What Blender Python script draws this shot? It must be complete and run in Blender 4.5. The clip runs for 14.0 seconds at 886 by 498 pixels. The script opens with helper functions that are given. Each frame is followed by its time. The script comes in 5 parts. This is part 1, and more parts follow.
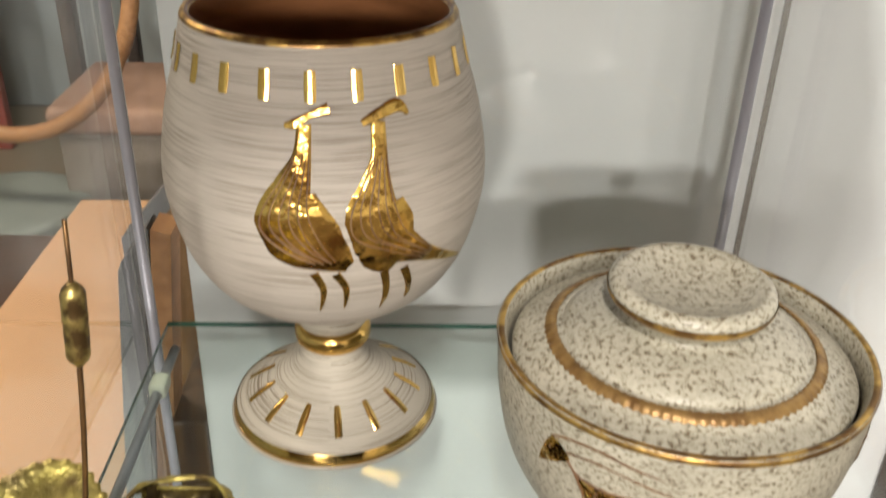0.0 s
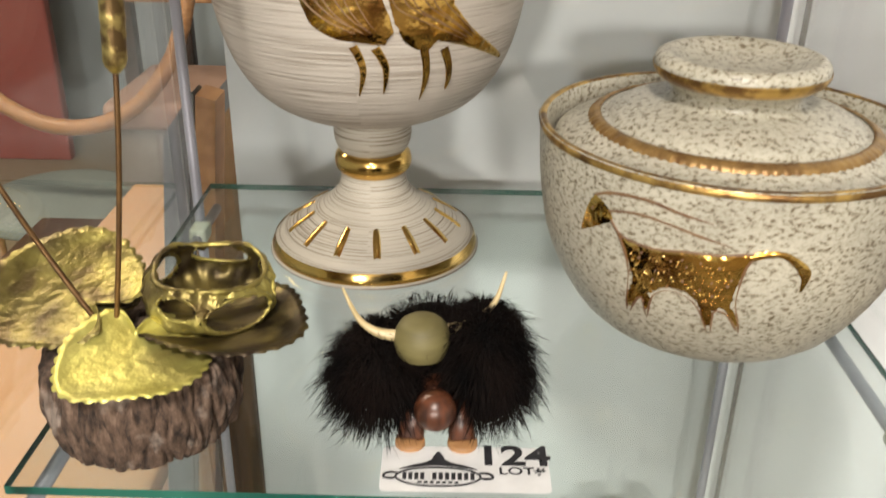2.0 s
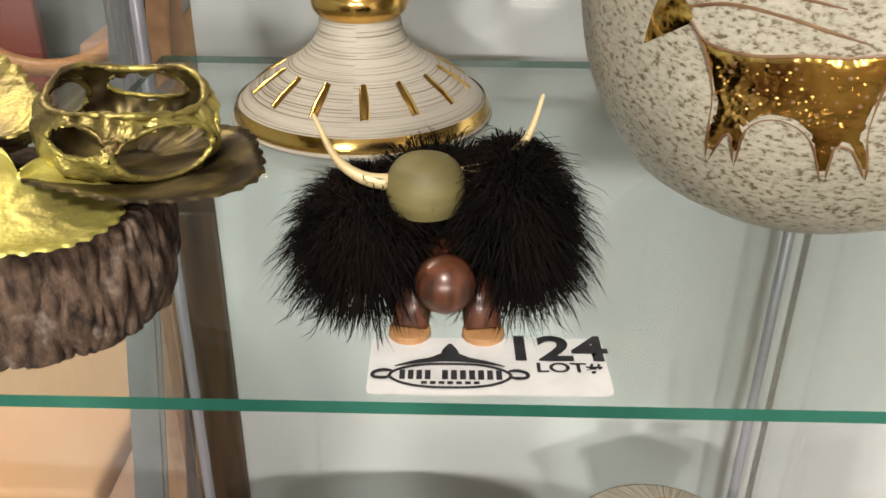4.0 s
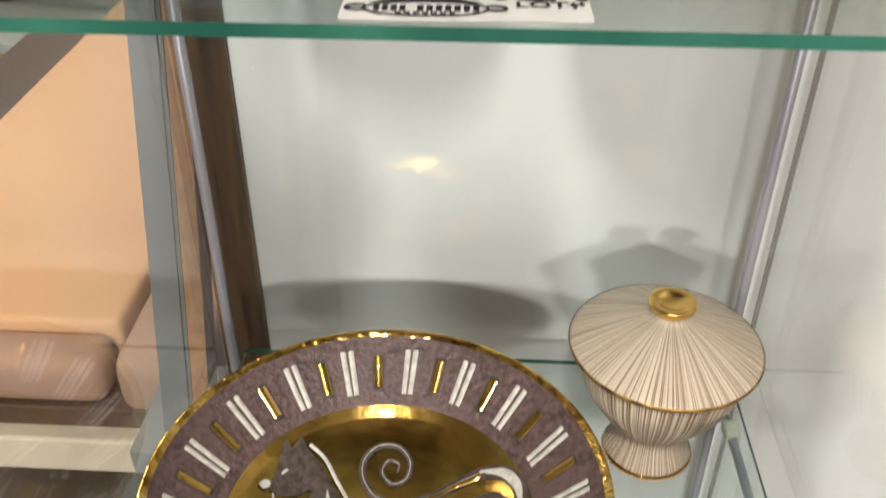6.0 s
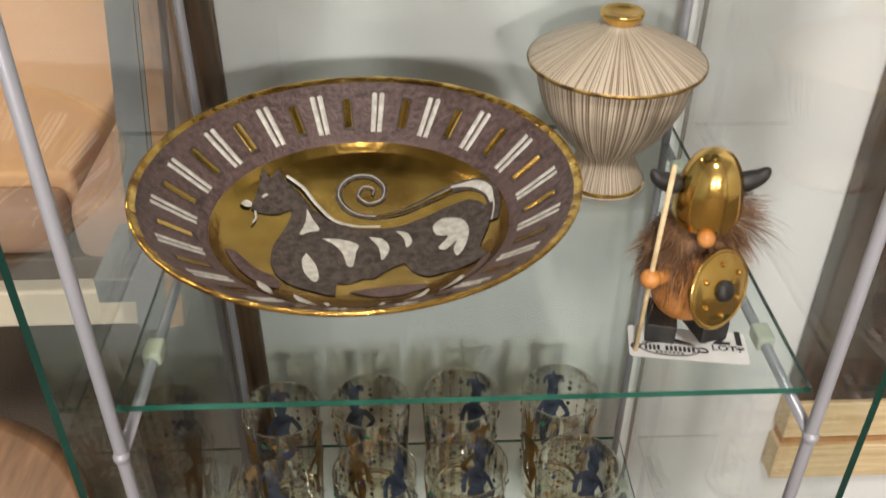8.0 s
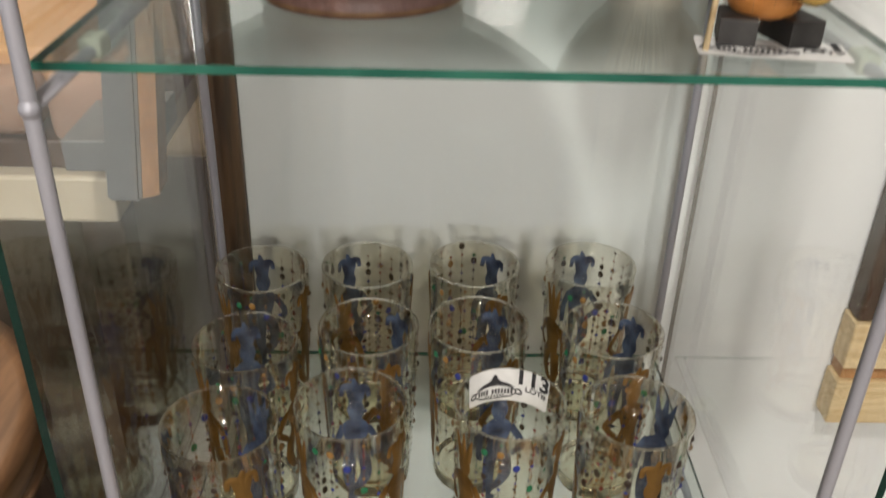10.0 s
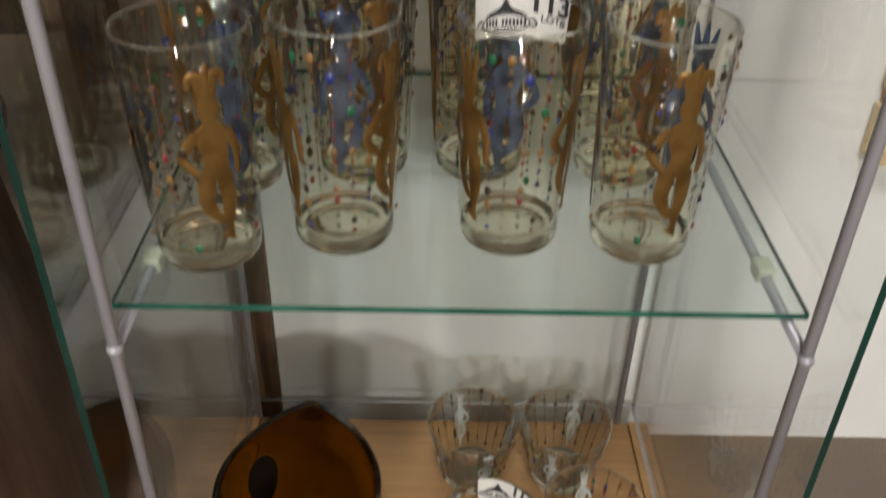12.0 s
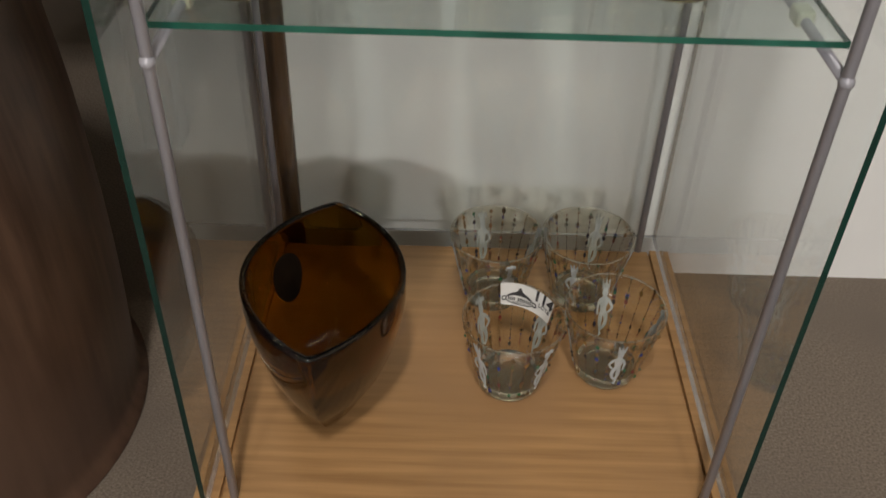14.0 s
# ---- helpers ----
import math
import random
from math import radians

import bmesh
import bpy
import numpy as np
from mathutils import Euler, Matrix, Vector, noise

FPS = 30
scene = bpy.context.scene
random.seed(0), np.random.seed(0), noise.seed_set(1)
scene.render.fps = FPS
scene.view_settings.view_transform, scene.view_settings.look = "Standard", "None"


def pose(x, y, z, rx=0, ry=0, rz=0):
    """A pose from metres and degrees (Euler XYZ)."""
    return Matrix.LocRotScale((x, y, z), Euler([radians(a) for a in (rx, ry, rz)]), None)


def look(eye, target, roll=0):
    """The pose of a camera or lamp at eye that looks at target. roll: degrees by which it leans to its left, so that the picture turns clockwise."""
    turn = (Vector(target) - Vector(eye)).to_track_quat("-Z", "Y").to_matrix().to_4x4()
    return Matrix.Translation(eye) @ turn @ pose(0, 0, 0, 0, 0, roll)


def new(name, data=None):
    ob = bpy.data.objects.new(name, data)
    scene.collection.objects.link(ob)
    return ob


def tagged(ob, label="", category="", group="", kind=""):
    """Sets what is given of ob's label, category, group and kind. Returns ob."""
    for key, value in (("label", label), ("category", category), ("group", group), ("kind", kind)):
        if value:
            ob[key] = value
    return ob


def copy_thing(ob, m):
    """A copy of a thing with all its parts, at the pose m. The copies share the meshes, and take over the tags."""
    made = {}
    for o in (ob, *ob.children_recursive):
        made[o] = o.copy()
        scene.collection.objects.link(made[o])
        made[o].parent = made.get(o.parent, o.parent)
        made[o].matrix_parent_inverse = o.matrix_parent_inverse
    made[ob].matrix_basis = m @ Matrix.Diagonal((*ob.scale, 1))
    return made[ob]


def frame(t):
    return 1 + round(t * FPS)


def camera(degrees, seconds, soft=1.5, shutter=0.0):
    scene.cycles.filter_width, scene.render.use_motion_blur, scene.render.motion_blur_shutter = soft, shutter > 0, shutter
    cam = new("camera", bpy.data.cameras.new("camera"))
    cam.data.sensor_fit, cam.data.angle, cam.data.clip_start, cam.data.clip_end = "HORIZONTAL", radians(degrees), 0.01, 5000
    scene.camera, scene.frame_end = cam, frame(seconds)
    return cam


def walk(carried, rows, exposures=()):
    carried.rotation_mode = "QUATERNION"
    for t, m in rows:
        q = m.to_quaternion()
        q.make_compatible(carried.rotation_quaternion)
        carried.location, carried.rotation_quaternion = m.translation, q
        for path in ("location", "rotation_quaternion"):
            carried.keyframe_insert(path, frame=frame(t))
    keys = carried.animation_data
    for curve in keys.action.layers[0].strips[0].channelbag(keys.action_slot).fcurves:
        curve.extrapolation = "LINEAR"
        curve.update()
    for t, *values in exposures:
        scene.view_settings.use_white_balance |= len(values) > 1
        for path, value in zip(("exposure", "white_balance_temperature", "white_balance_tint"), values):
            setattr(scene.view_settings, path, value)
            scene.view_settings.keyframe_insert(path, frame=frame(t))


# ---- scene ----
cam = camera(52.3, 14.0, 1.6, 0.4)
PATH = [
    (0, (-0.021, -0.194, 1.564), (0.052, 1.56, 0.605), 1.8),
    (0.5, (-0.023, -0.202, 1.55), (0.046, 1.475, 0.463), 2.0),
    (1, (-0.026, -0.22, 1.52), (0.031, 1.486, 0.477), 1.8),
    (1.5, (-0.021, -0.242, 1.49), (0.01, 1.48, 0.472), 1.2),
    (2, (-0.015, -0.242, 1.452), (-0.05, 1.553, 0.57), 0.8),
    (2.5, (-0.019, -0.207, 1.417), (-0.058, 1.555, 0.47), 0.1),
    (2.7, (-0.02, -0.197, 1.403), (-0.05, 1.566, 0.46), 0.4),
    (5, (-0.021, -0.16, 1.348), (-0.043, 1.565, 0.337), 0.7),
    (5.5, (-0.008, -0.174, 1.325), (-0.064, 1.518, 0.26), 0.2),
    (6, (-0.004, -0.197, 1.3), (-0.091, 1.444, 0.16), 0.1),
    (6.5, (-0.027, -0.208, 1.287), (-0.057, 1.377, 0.067), 0.2),
    (7, (-0.043, -0.264, 1.248), (-0.002, 1.331, 0.041), -0.3),
    (7.2, (-0.037, -0.28, 1.238), (0.016, 1.316, 0.034), -0.4),
    (9.3, (-0.025, -0.349, 1.036), (0.064, 1.363, 0.008), 1.1),
    (9.5, (-0.024, -0.342, 1.017), (0.057, 1.381, 0.005), 1.4),
    (10, (-0.027, -0.333, 0.95), (0.02, 1.399, -0.049), 1.7),
    (10.5, (-0.027, -0.328, 0.893), (0.036, 1.389, -0.13), 2.1),
    (11, (-0.025, -0.331, 0.861), (0.032, 1.384, -0.167), 1.9),
    (11.5, (-0.024, -0.344, 0.809), (0.024, 1.368, -0.223), 2.3),
    (12, (-0.017, -0.355, 0.758), (0.009, 1.288, -0.383), 1.5),
    (12.5, (-0.021, -0.376, 0.695), (-0.003, 1.207, -0.528), 1.2),
    (13, (-0.022, -0.389, 0.655), (-0.009, 1.157, -0.613), 1.4),
    (13.5, (-0.025, -0.402, 0.641), (-0.014, 1.141, -0.632), 1.2),
    (14, (-0.027, -0.419, 0.666), (-0.02, 1.135, -0.593), 1.8),
]
EXPOSURES = [(0, 0.18), (2.5, 0.22), (5, 0.22), (6.5, 0.17), (7, 0.08), (9.5, -0.02), (11, 0.06), (12, -0.12), (12.6, -0.38), (13, -0.47), (14, -0.46)]
walk(cam, [(t, look(eye, target, roll)) for t, eye, target, roll in PATH], EXPOSURES)

# ---- world and light ----
world = bpy.data.worlds.new("world")
scene.world = world
world.use_nodes = True
world.node_tree.nodes["Background"].inputs[0].default_value = (0.9, 0.95, 1.0, 1)
world.node_tree.nodes["Background"].inputs[1].default_value = 0.02
scene.cycles.max_bounces = 20
scene.cycles.transmission_bounces = 16
scene.cycles.transparent_max_bounces = 48
scene.cycles.caustics_reflective = False
scene.cycles.caustics_refractive = False


def lamp(name, at, target, w, h, power, colour):
    data = bpy.data.lights.new(name, "AREA")
    data.shape, data.size, data.size_y, data.energy, data.color = "RECTANGLE", w, h, power, colour
    ob = new(name, data)
    ob.matrix_world = look(at, target)
    return ob


LAMP_COLOUR = (1.0, 0.935, 0.86)
lamp("ceiling_lamp", (-0.12, -1.1, 2.62), (-0.12, -1.1, 0), 0.12, 0.4, 40, LAMP_COLOUR)
# unseen lamp, added to brighten the daybed and the room at the left
lamp("ceiling_lamp", (-1.4, 1.3, 2.62), (-1.4, 1.3, 0), 1.2, 0.4, 38, (1.0, 0.84, 0.66))
lamp("ceiling_lamp", (0.62, -6.0, 2.6), (0.2, -1.0, 0.6), 0.5, 0.5, 165, LAMP_COLOUR)
lamp("ceiling_lamp", (-1.3, -6.0, 2.6), (-0.3, -1.0, 0.6), 0.5, 0.5, 165, LAMP_COLOUR)


# ---- materials ----
def material(name):
    m = bpy.data.materials.new(name)
    m.use_nodes = True
    n = m.node_tree.nodes
    return m, n, m.node_tree.links, n["Principled BSDF"]


def mixed(name, c1, c2, scale=40.0, rough=0.5, metal=0.0, bump=0.0, stretch=(1, 1, 1), detail=6.0, lo=0.35, hi=0.65,
          c3=None, scale3=8.0, coat=0.0, spec=0.5, bump_scale=None):
    """Two colours by stretched noise, a third by larger noise, and a bump."""
    m, n, l, p = material(name)
    tc = n.new("ShaderNodeTexCoord")
    mp = n.new("ShaderNodeMapping")
    mp.inputs["Scale"].default_value = stretch
    l.new(tc.outputs["Object"], mp.inputs[0])
    tx = n.new("ShaderNodeTexNoise")
    tx.inputs["Scale"].default_value, tx.inputs["Detail"].default_value = scale, detail
    l.new(mp.outputs[0], tx.inputs["Vector"])
    ramp = n.new("ShaderNodeValToRGB")
    ramp.color_ramp.elements[0].position, ramp.color_ramp.elements[1].position = lo, hi
    ramp.color_ramp.elements[0].color, ramp.color_ramp.elements[1].color = (*c1, 1), (*c2, 1)
    l.new(tx.outputs[0], ramp.inputs[0])
    colour = ramp.outputs[0]
    if c3:
        t3 = n.new("ShaderNodeTexNoise")
        t3.inputs["Scale"].default_value = scale3
        l.new(tc.outputs["Object"], t3.inputs["Vector"])
        r3 = n.new("ShaderNodeMapRange")
        r3.inputs[1].default_value, r3.inputs[2].default_value = 0.45, 0.7
        l.new(t3.outputs[0], r3.inputs[0])
        mx = n.new("ShaderNodeMix")
        mx.data_type = "RGBA"
        l.new(r3.outputs[0], mx.inputs[0])
        l.new(colour, mx.inputs[6])
        mx.inputs[7].default_value = (*c3, 1)
        colour = mx.outputs[2]
    l.new(colour, p.inputs["Base Color"])
    p.inputs["Roughness"].default_value, p.inputs["Metallic"].default_value = rough, metal
    p.inputs["Coat Weight"].default_value, p.inputs["Specular IOR Level"].default_value = coat, spec
    p.inputs["Coat Roughness"].default_value = 0.08
    if bump:
        b = n.new("ShaderNodeBump")
        b.inputs["Strength"].default_value, b.inputs["Distance"].default_value = bump, 0.002
        src = tx
        if bump_scale:
            src = n.new("ShaderNodeTexNoise")
            src.inputs["Scale"].default_value = bump_scale
            l.new(mp.outputs[0], src.inputs["Vector"])
        l.new(src.outputs[0], b.inputs["Height"])
        l.new(b.outputs[0], p.inputs["Normal"])
    return m


def thin_glass(name, tint, rough=0.0, gain=1.0, power=4.5, low=0.04):
    """Clear sheet: light goes straight through, gloss by Fresnel."""
    m, n, l, p = material(name)
    n.remove(p)
    tr, gl, lw, mx = (n.new("ShaderNodeBsdfTransparent"), n.new("ShaderNodeBsdfGlossy"), n.new("ShaderNodeLayerWeight"),
                      n.new("ShaderNodeMixShader"))
    fr, sc = n.new("ShaderNodeMath"), n.new("ShaderNodeMapRange")
    lw.inputs["Blend"].default_value = 0.5
    fr.operation, fr.inputs[1].default_value = "POWER", power
    sc.inputs[3].default_value, sc.inputs[4].default_value = low, 0.9
    l.new(lw.outputs["Facing"], fr.inputs[0])
    l.new(fr.outputs[0], sc.inputs[0])
    tr.inputs[0].default_value = (*tint, 1)
    gl.inputs["Roughness"].default_value = rough
    gl.inputs["Color"].default_value = (gain, gain, gain, 1)
    l.new(sc.outputs[0], mx.inputs[0])
    l.new(tr.outputs[0], mx.inputs[1])
    l.new(gl.outputs[0], mx.inputs[2])
    l.new(mx.outputs[0], n["Material Output"].inputs[0])
    return m


def solid_glass(name, colour, ior=1.5, rough=0.0, clear=1.0):
    m, n, l, p = material(name)
    p.inputs["Base Color"].default_value = (*colour, 1)
    p.inputs["Transmission Weight"].default_value = clear
    p.inputs["Roughness"].default_value, p.inputs["IOR"].default_value = rough, ior
    return m


def brushed_stripes(name, c1, c2, kind_axis, count, rough, width=0.5, jitter=6.0, bump=0.3):
    """Streaks that run down a turned body: bands round its axis, broken by noise."""
    m, n, l, p = material(name)
    tc = n.new("ShaderNodeTexCoord")
    sep = n.new("ShaderNodeSeparateXYZ")
    l.new(tc.outputs["Object"], sep.inputs[0])
    at = n.new("ShaderNodeMath")
    at.operation = "ARCTAN2"
    l.new(sep.outputs[0], at.inputs[0])
    l.new(sep.outputs[1], at.inputs[1])
    comb = n.new("ShaderNodeCombineXYZ")
    mul = n.new("ShaderNodeMath")
    mul.operation = "MULTIPLY"
    if kind_axis == "round":
        l.new(at.outputs[0], mul.inputs[0])
        l.new(sep.outputs[2], comb.inputs[1])
    else:
        if kind_axis == "out":
            flat, size, drop = n.new("ShaderNodeCombineXYZ"), n.new("ShaderNodeVectorMath"), n.new("ShaderNodeMath")
            size.operation, drop.operation = "LENGTH", "SUBTRACT"
            l.new(sep.outputs[0], flat.inputs[0])
            l.new(sep.outputs[1], flat.inputs[1])
            l.new(flat.outputs[0], size.inputs[0])
            l.new(sep.outputs[2], drop.inputs[0])
            l.new(size.outputs["Value"], drop.inputs[1])
            l.new(drop.outputs[0], mul.inputs[0])
        else:
            l.new(sep.outputs[2], mul.inputs[0])
        half = n.new("ShaderNodeMath")
        half.operation = "MULTIPLY"
        half.inputs[1].default_value = 0.3 if kind_axis == "out" else 1.2
        l.new(at.outputs[0], half.inputs[0])
        l.new(half.outputs[0], comb.inputs[1])
    mul.inputs[1].default_value = count
    l.new(mul.outputs[0], comb.inputs[0])
    tx = n.new("ShaderNodeTexNoise")
    tx.inputs["Scale"].default_value, tx.inputs["Detail"].default_value = 1.0, 4.0
    l.new(comb.outputs[0], tx.inputs["Vector"])
    ramp = n.new("ShaderNodeValToRGB")
    ramp.color_ramp.elements[0].position, ramp.color_ramp.elements[1].position = width - 0.06, width + 0.06
    ramp.color_ramp.elements[0].color, ramp.color_ramp.elements[1].color = (*c1, 1), (*c2, 1)
    l.new(tx.outputs[0], ramp.inputs[0])
    cloud = n.new("ShaderNodeTexNoise")
    cloud.inputs["Scale"].default_value = 28.0
    l.new(tc.outputs["Object"], cloud.inputs["Vector"])
    mx = n.new("ShaderNodeMix")
    mx.data_type = "RGBA"
    mr = n.new("ShaderNodeMapRange")
    mr.inputs[1].default_value, mr.inputs[2].default_value, mr.inputs[4].default_value = 0.4, 0.75, jitter / 10
    l.new(cloud.outputs[0], mr.inputs[0])
    l.new(mr.outputs[0], mx.inputs[0])
    l.new(ramp.outputs[0], mx.inputs[6])
    mx.inputs[7].default_value = (*c2, 1)
    l.new(mx.outputs[2], p.inputs["Base Color"])
    p.inputs["Roughness"].default_value = rough
    b = n.new("ShaderNodeBump")
    b.inputs["Strength"].default_value, b.inputs["Distance"].default_value = bump, 0.001
    l.new(tx.outputs[0], b.inputs["Height"])
    l.new(b.outputs[0], p.inputs["Normal"])
    return m


def speckled(name, base, mid, spot, scale, amount, rough):
    m, n, l, p = material(name)
    tc = n.new("ShaderNodeTexCoord")
    mp = n.new("ShaderNodeMapping")
    mp.inputs["Scale"].default_value = (0.95, 0.95, 1.6)
    l.new(tc.outputs["Object"], mp.inputs[0])
    tx = n.new("ShaderNodeTexNoise")
    tx.inputs["Scale"].default_value, tx.inputs["Detail"].default_value, tx.inputs["Roughness"].default_value = scale, 3.0, 0.6
    l.new(mp.outputs[0], tx.inputs["Vector"])
    ramp = n.new("ShaderNodeValToRGB")
    ramp.color_ramp.elements[0].position, ramp.color_ramp.elements[0].color = amount - 0.07, (*spot, 1)
    ramp.color_ramp.elements[1].position, ramp.color_ramp.elements[1].color = amount + 0.03, (*mid, 1)
    e = ramp.color_ramp.elements.new(0.62)
    e.color = (*base, 1)
    l.new(tx.outputs[0], ramp.inputs[0])
    cloud = n.new("ShaderNodeTexNoise")
    cloud.inputs["Scale"].default_value = 22.0
    l.new(tc.outputs["Object"], cloud.inputs["Vector"])
    mr = n.new("ShaderNodeMapRange")
    mr.inputs[1].default_value, mr.inputs[2].default_value, mr.inputs[3].default_value, mr.inputs[4].default_value = 0.3, 0.7, 0.82, 1.05
    l.new(cloud.outputs[0], mr.inputs[0])
    mx = n.new("ShaderNodeMix")
    mx.data_type, mx.blend_type = "RGBA", "MULTIPLY"
    mx.inputs[0].default_value = 1.0
    l.new(ramp.outputs[0], mx.inputs[6])
    l.new(mr.outputs[0], mx.inputs[7])
    l.new(mx.outputs[2], p.inputs["Base Color"])
    p.inputs["Roughness"].default_value = rough
    b = n.new("ShaderNodeBump")
    b.inputs["Strength"].default_value, b.inputs["Distance"].default_value = 0.35, 0.0008
    l.new(tx.outputs[0], b.inputs["Height"])
    l.new(b.outputs[0], p.inputs["Normal"])
    return m


def bark_material():
    """Dark fissured bark with pale lichen patches."""
    m, n, l, p = material("bark")
    tc = n.new("ShaderNodeTexCoord")
    mp = n.new("ShaderNodeMapping")
    mp.inputs["Scale"].default_value = (1, 1, 0.45)
    l.new(tc.outputs["Object"], mp.inputs[0])
    tx = n.new("ShaderNodeTexNoise")
    tx.inputs["Scale"].default_value, tx.inputs["Detail"].default_value, tx.inputs["Roughness"].default_value = 260.0, 8.0, 0.7
    l.new(mp.outputs[0], tx.inputs["Vector"])
    ramp = n.new("ShaderNodeValToRGB")
    ramp.color_ramp.elements[0].position, ramp.color_ramp.elements[0].color = 0.38, (0.02, 0.012, 0.008, 1)
    ramp.color_ramp.elements[1].position, ramp.color_ramp.elements[1].color = 0.7, (0.2, 0.135, 0.095, 1)
    e = ramp.color_ramp.elements.new(0.54)
    e.color = (0.11, 0.068, 0.045, 1)
    l.new(tx.outputs[0], ramp.inputs[0])
    patch = n.new("ShaderNodeTexNoise")
    patch.inputs["Scale"].default_value, patch.inputs["Detail"].default_value = 55.0, 6.0
    l.new(tc.outputs["Object"], patch.inputs["Vector"])
    pick = n.new("ShaderNodeMapRange")
    pick.inputs[1].default_value, pick.inputs[2].default_value, pick.inputs[4].default_value = 0.6, 0.68, 0.6
    l.new(patch.outputs[0], pick.inputs[0])
    mx = n.new("ShaderNodeMix")
    mx.data_type = "RGBA"
    l.new(pick.outputs[0], mx.inputs[0])
    l.new(ramp.outputs[0], mx.inputs[6])
    mx.inputs[7].default_value = (0.42, 0.34, 0.28, 1)
    l.new(mx.outputs[2], p.inputs["Base Color"])
    p.inputs["Roughness"].default_value = 0.9
    b = n.new("ShaderNodeBump")
    b.inputs["Strength"].default_value, b.inputs["Distance"].default_value = 0.9, 0.0015
    l.new(tx.outputs[0], b.inputs["Height"])
    l.new(b.outputs[0], p.inputs["Normal"])
    return m


def island_colours(name, colours, rough):
    m, n, l, p = material(name)
    g = n.new("ShaderNodeNewGeometry")
    ramp = n.new("ShaderNodeValToRGB")
    ramp.color_ramp.interpolation = "CONSTANT"
    while len(ramp.color_ramp.elements) < len(colours):
        ramp.color_ramp.elements.new(0.5)
    for i, c in enumerate(colours):
        ramp.color_ramp.elements[i].position, ramp.color_ramp.elements[i].color = i / len(colours), (*c, 1)
    l.new(g.outputs["Random Per Island"], ramp.inputs[0])
    l.new(ramp.outputs[0], p.inputs["Base Color"])
    p.inputs["Roughness"].default_value = rough
    return m


WALL_PAINT = mixed("wall_paint", (0.78, 0.79, 0.8), (0.83, 0.84, 0.85), 6, 0.6, bump=0.05, bump_scale=300, c3=(0.76, 0.77, 0.78), scale3=3)
ROOM_PAINT = mixed("room_paint", (0.36, 0.42, 0.44), (0.4, 0.46, 0.48), 4, 0.7, bump=0.05, bump_scale=200)
CEILING_PAINT = mixed("ceiling_paint", (0.72, 0.71, 0.68), (0.8, 0.79, 0.76), 3, 0.8)
CARPET = mixed("carpet", (0.13, 0.104, 0.08), (0.24, 0.195, 0.155), 420, 0.95, bump=0.6, c3=(0.16, 0.13, 0.105), scale3=5, detail=3)
BEIGE_CARPET = mixed("beige_carpet", (0.3, 0.24, 0.16), (0.4, 0.33, 0.23), 300, 0.95, bump=0.5, c3=(0.34, 0.28, 0.19), scale3=4)
BIRCH = mixed("birch_veneer", (0.33, 0.178, 0.072), (0.49, 0.28, 0.12), 7, 0.42, stretch=(1, 22, 8), c3=(0.38, 0.215, 0.1), scale3=7, bump=0.04, lo=0.3, hi=0.7, detail=9)
PALE_WOOD = mixed("pale_wood", (0.6, 0.44, 0.24), (0.78, 0.62, 0.38), 14, 0.5, stretch=(1, 12, 12), bump=0.05)
TABLE_WOOD = mixed("table_wood", (0.13, 0.065, 0.03), (0.22, 0.115, 0.055), 14, 0.4, stretch=(7, 1, 7), bump=0.04)
DRUM_WOOD = mixed("drum_wood", (0.055, 0.03, 0.02), (0.125, 0.072, 0.048), 12, 0.4, stretch=(6, 6, 0.7), c3=(0.09, 0.052, 0.036), scale3=5, bump=0.05)
DARK_WOOD = mixed("dark_wood", (0.03, 0.018, 0.013), (0.08, 0.045, 0.03), 10, 0.45, stretch=(6, 6, 0.7), c3=(0.09, 0.05, 0.035), scale3=4, bump=0.05)
BROWN_WOOD = mixed("brown_wood", (0.045, 0.023, 0.011), (0.13, 0.068, 0.029), 16, 0.4, stretch=(8, 8, 0.6), bump=0.05)
PANEL_WOOD = mixed("panel_wood", (0.14, 0.075, 0.028), (0.27, 0.15, 0.06), 14, 0.4, stretch=(6, 6, 0.7), bump=0.04)
WARM_WOOD = mixed("warm_wood", (0.35, 0.17, 0.07), (0.5, 0.27, 0.12), 14, 0.42, stretch=(7, 1, 7), bump=0.04)
GREY_BOARD = mixed("grey_board", (0.13, 0.14, 0.15), (0.18, 0.19, 0.2), 9, 0.5, c3=(0.15, 0.15, 0.15))
TAN_CLOTH = mixed("tan_cloth", (0.62, 0.36, 0.19), (0.7, 0.43, 0.24), 500, 0.8, bump=0.25, c3=(0.6, 0.37, 0.2), scale3=5)
PINK_CLOTH = mixed("pink_cloth", (0.36, 0.225, 0.165), (0.44, 0.285, 0.21), 500, 0.8, bump=0.25, c3=(0.33, 0.21, 0.155), scale3=9)
CREAM = mixed("cream_board", (0.62, 0.55, 0.42), (0.7, 0.63, 0.5), 20, 0.5)
RED_CLOTH = mixed("red_cloth", (0.25, 0.05, 0.04), (0.35, 0.08, 0.06), 60, 0.85, stretch=(6, 1, 0.4))
ALUMINIUM = mixed("aluminium", (0.34, 0.34, 0.39), (0.42, 0.42, 0.47), 30, 0.36, metal=0.25, stretch=(1, 1, 0.2), bump=0.02)
CHROME = mixed("chrome_strip", (0.5, 0.5, 0.52), (0.62, 0.62, 0.64), 30, 0.22, metal=0.9, stretch=(1, 1, 0.1))
SHEET_GLASS = thin_glass("sheet_glass", (0.972, 0.984, 0.98), low=0.036)
SHELF_GLASS = thin_glass("shelf_glass", (0.915, 0.95, 0.94))
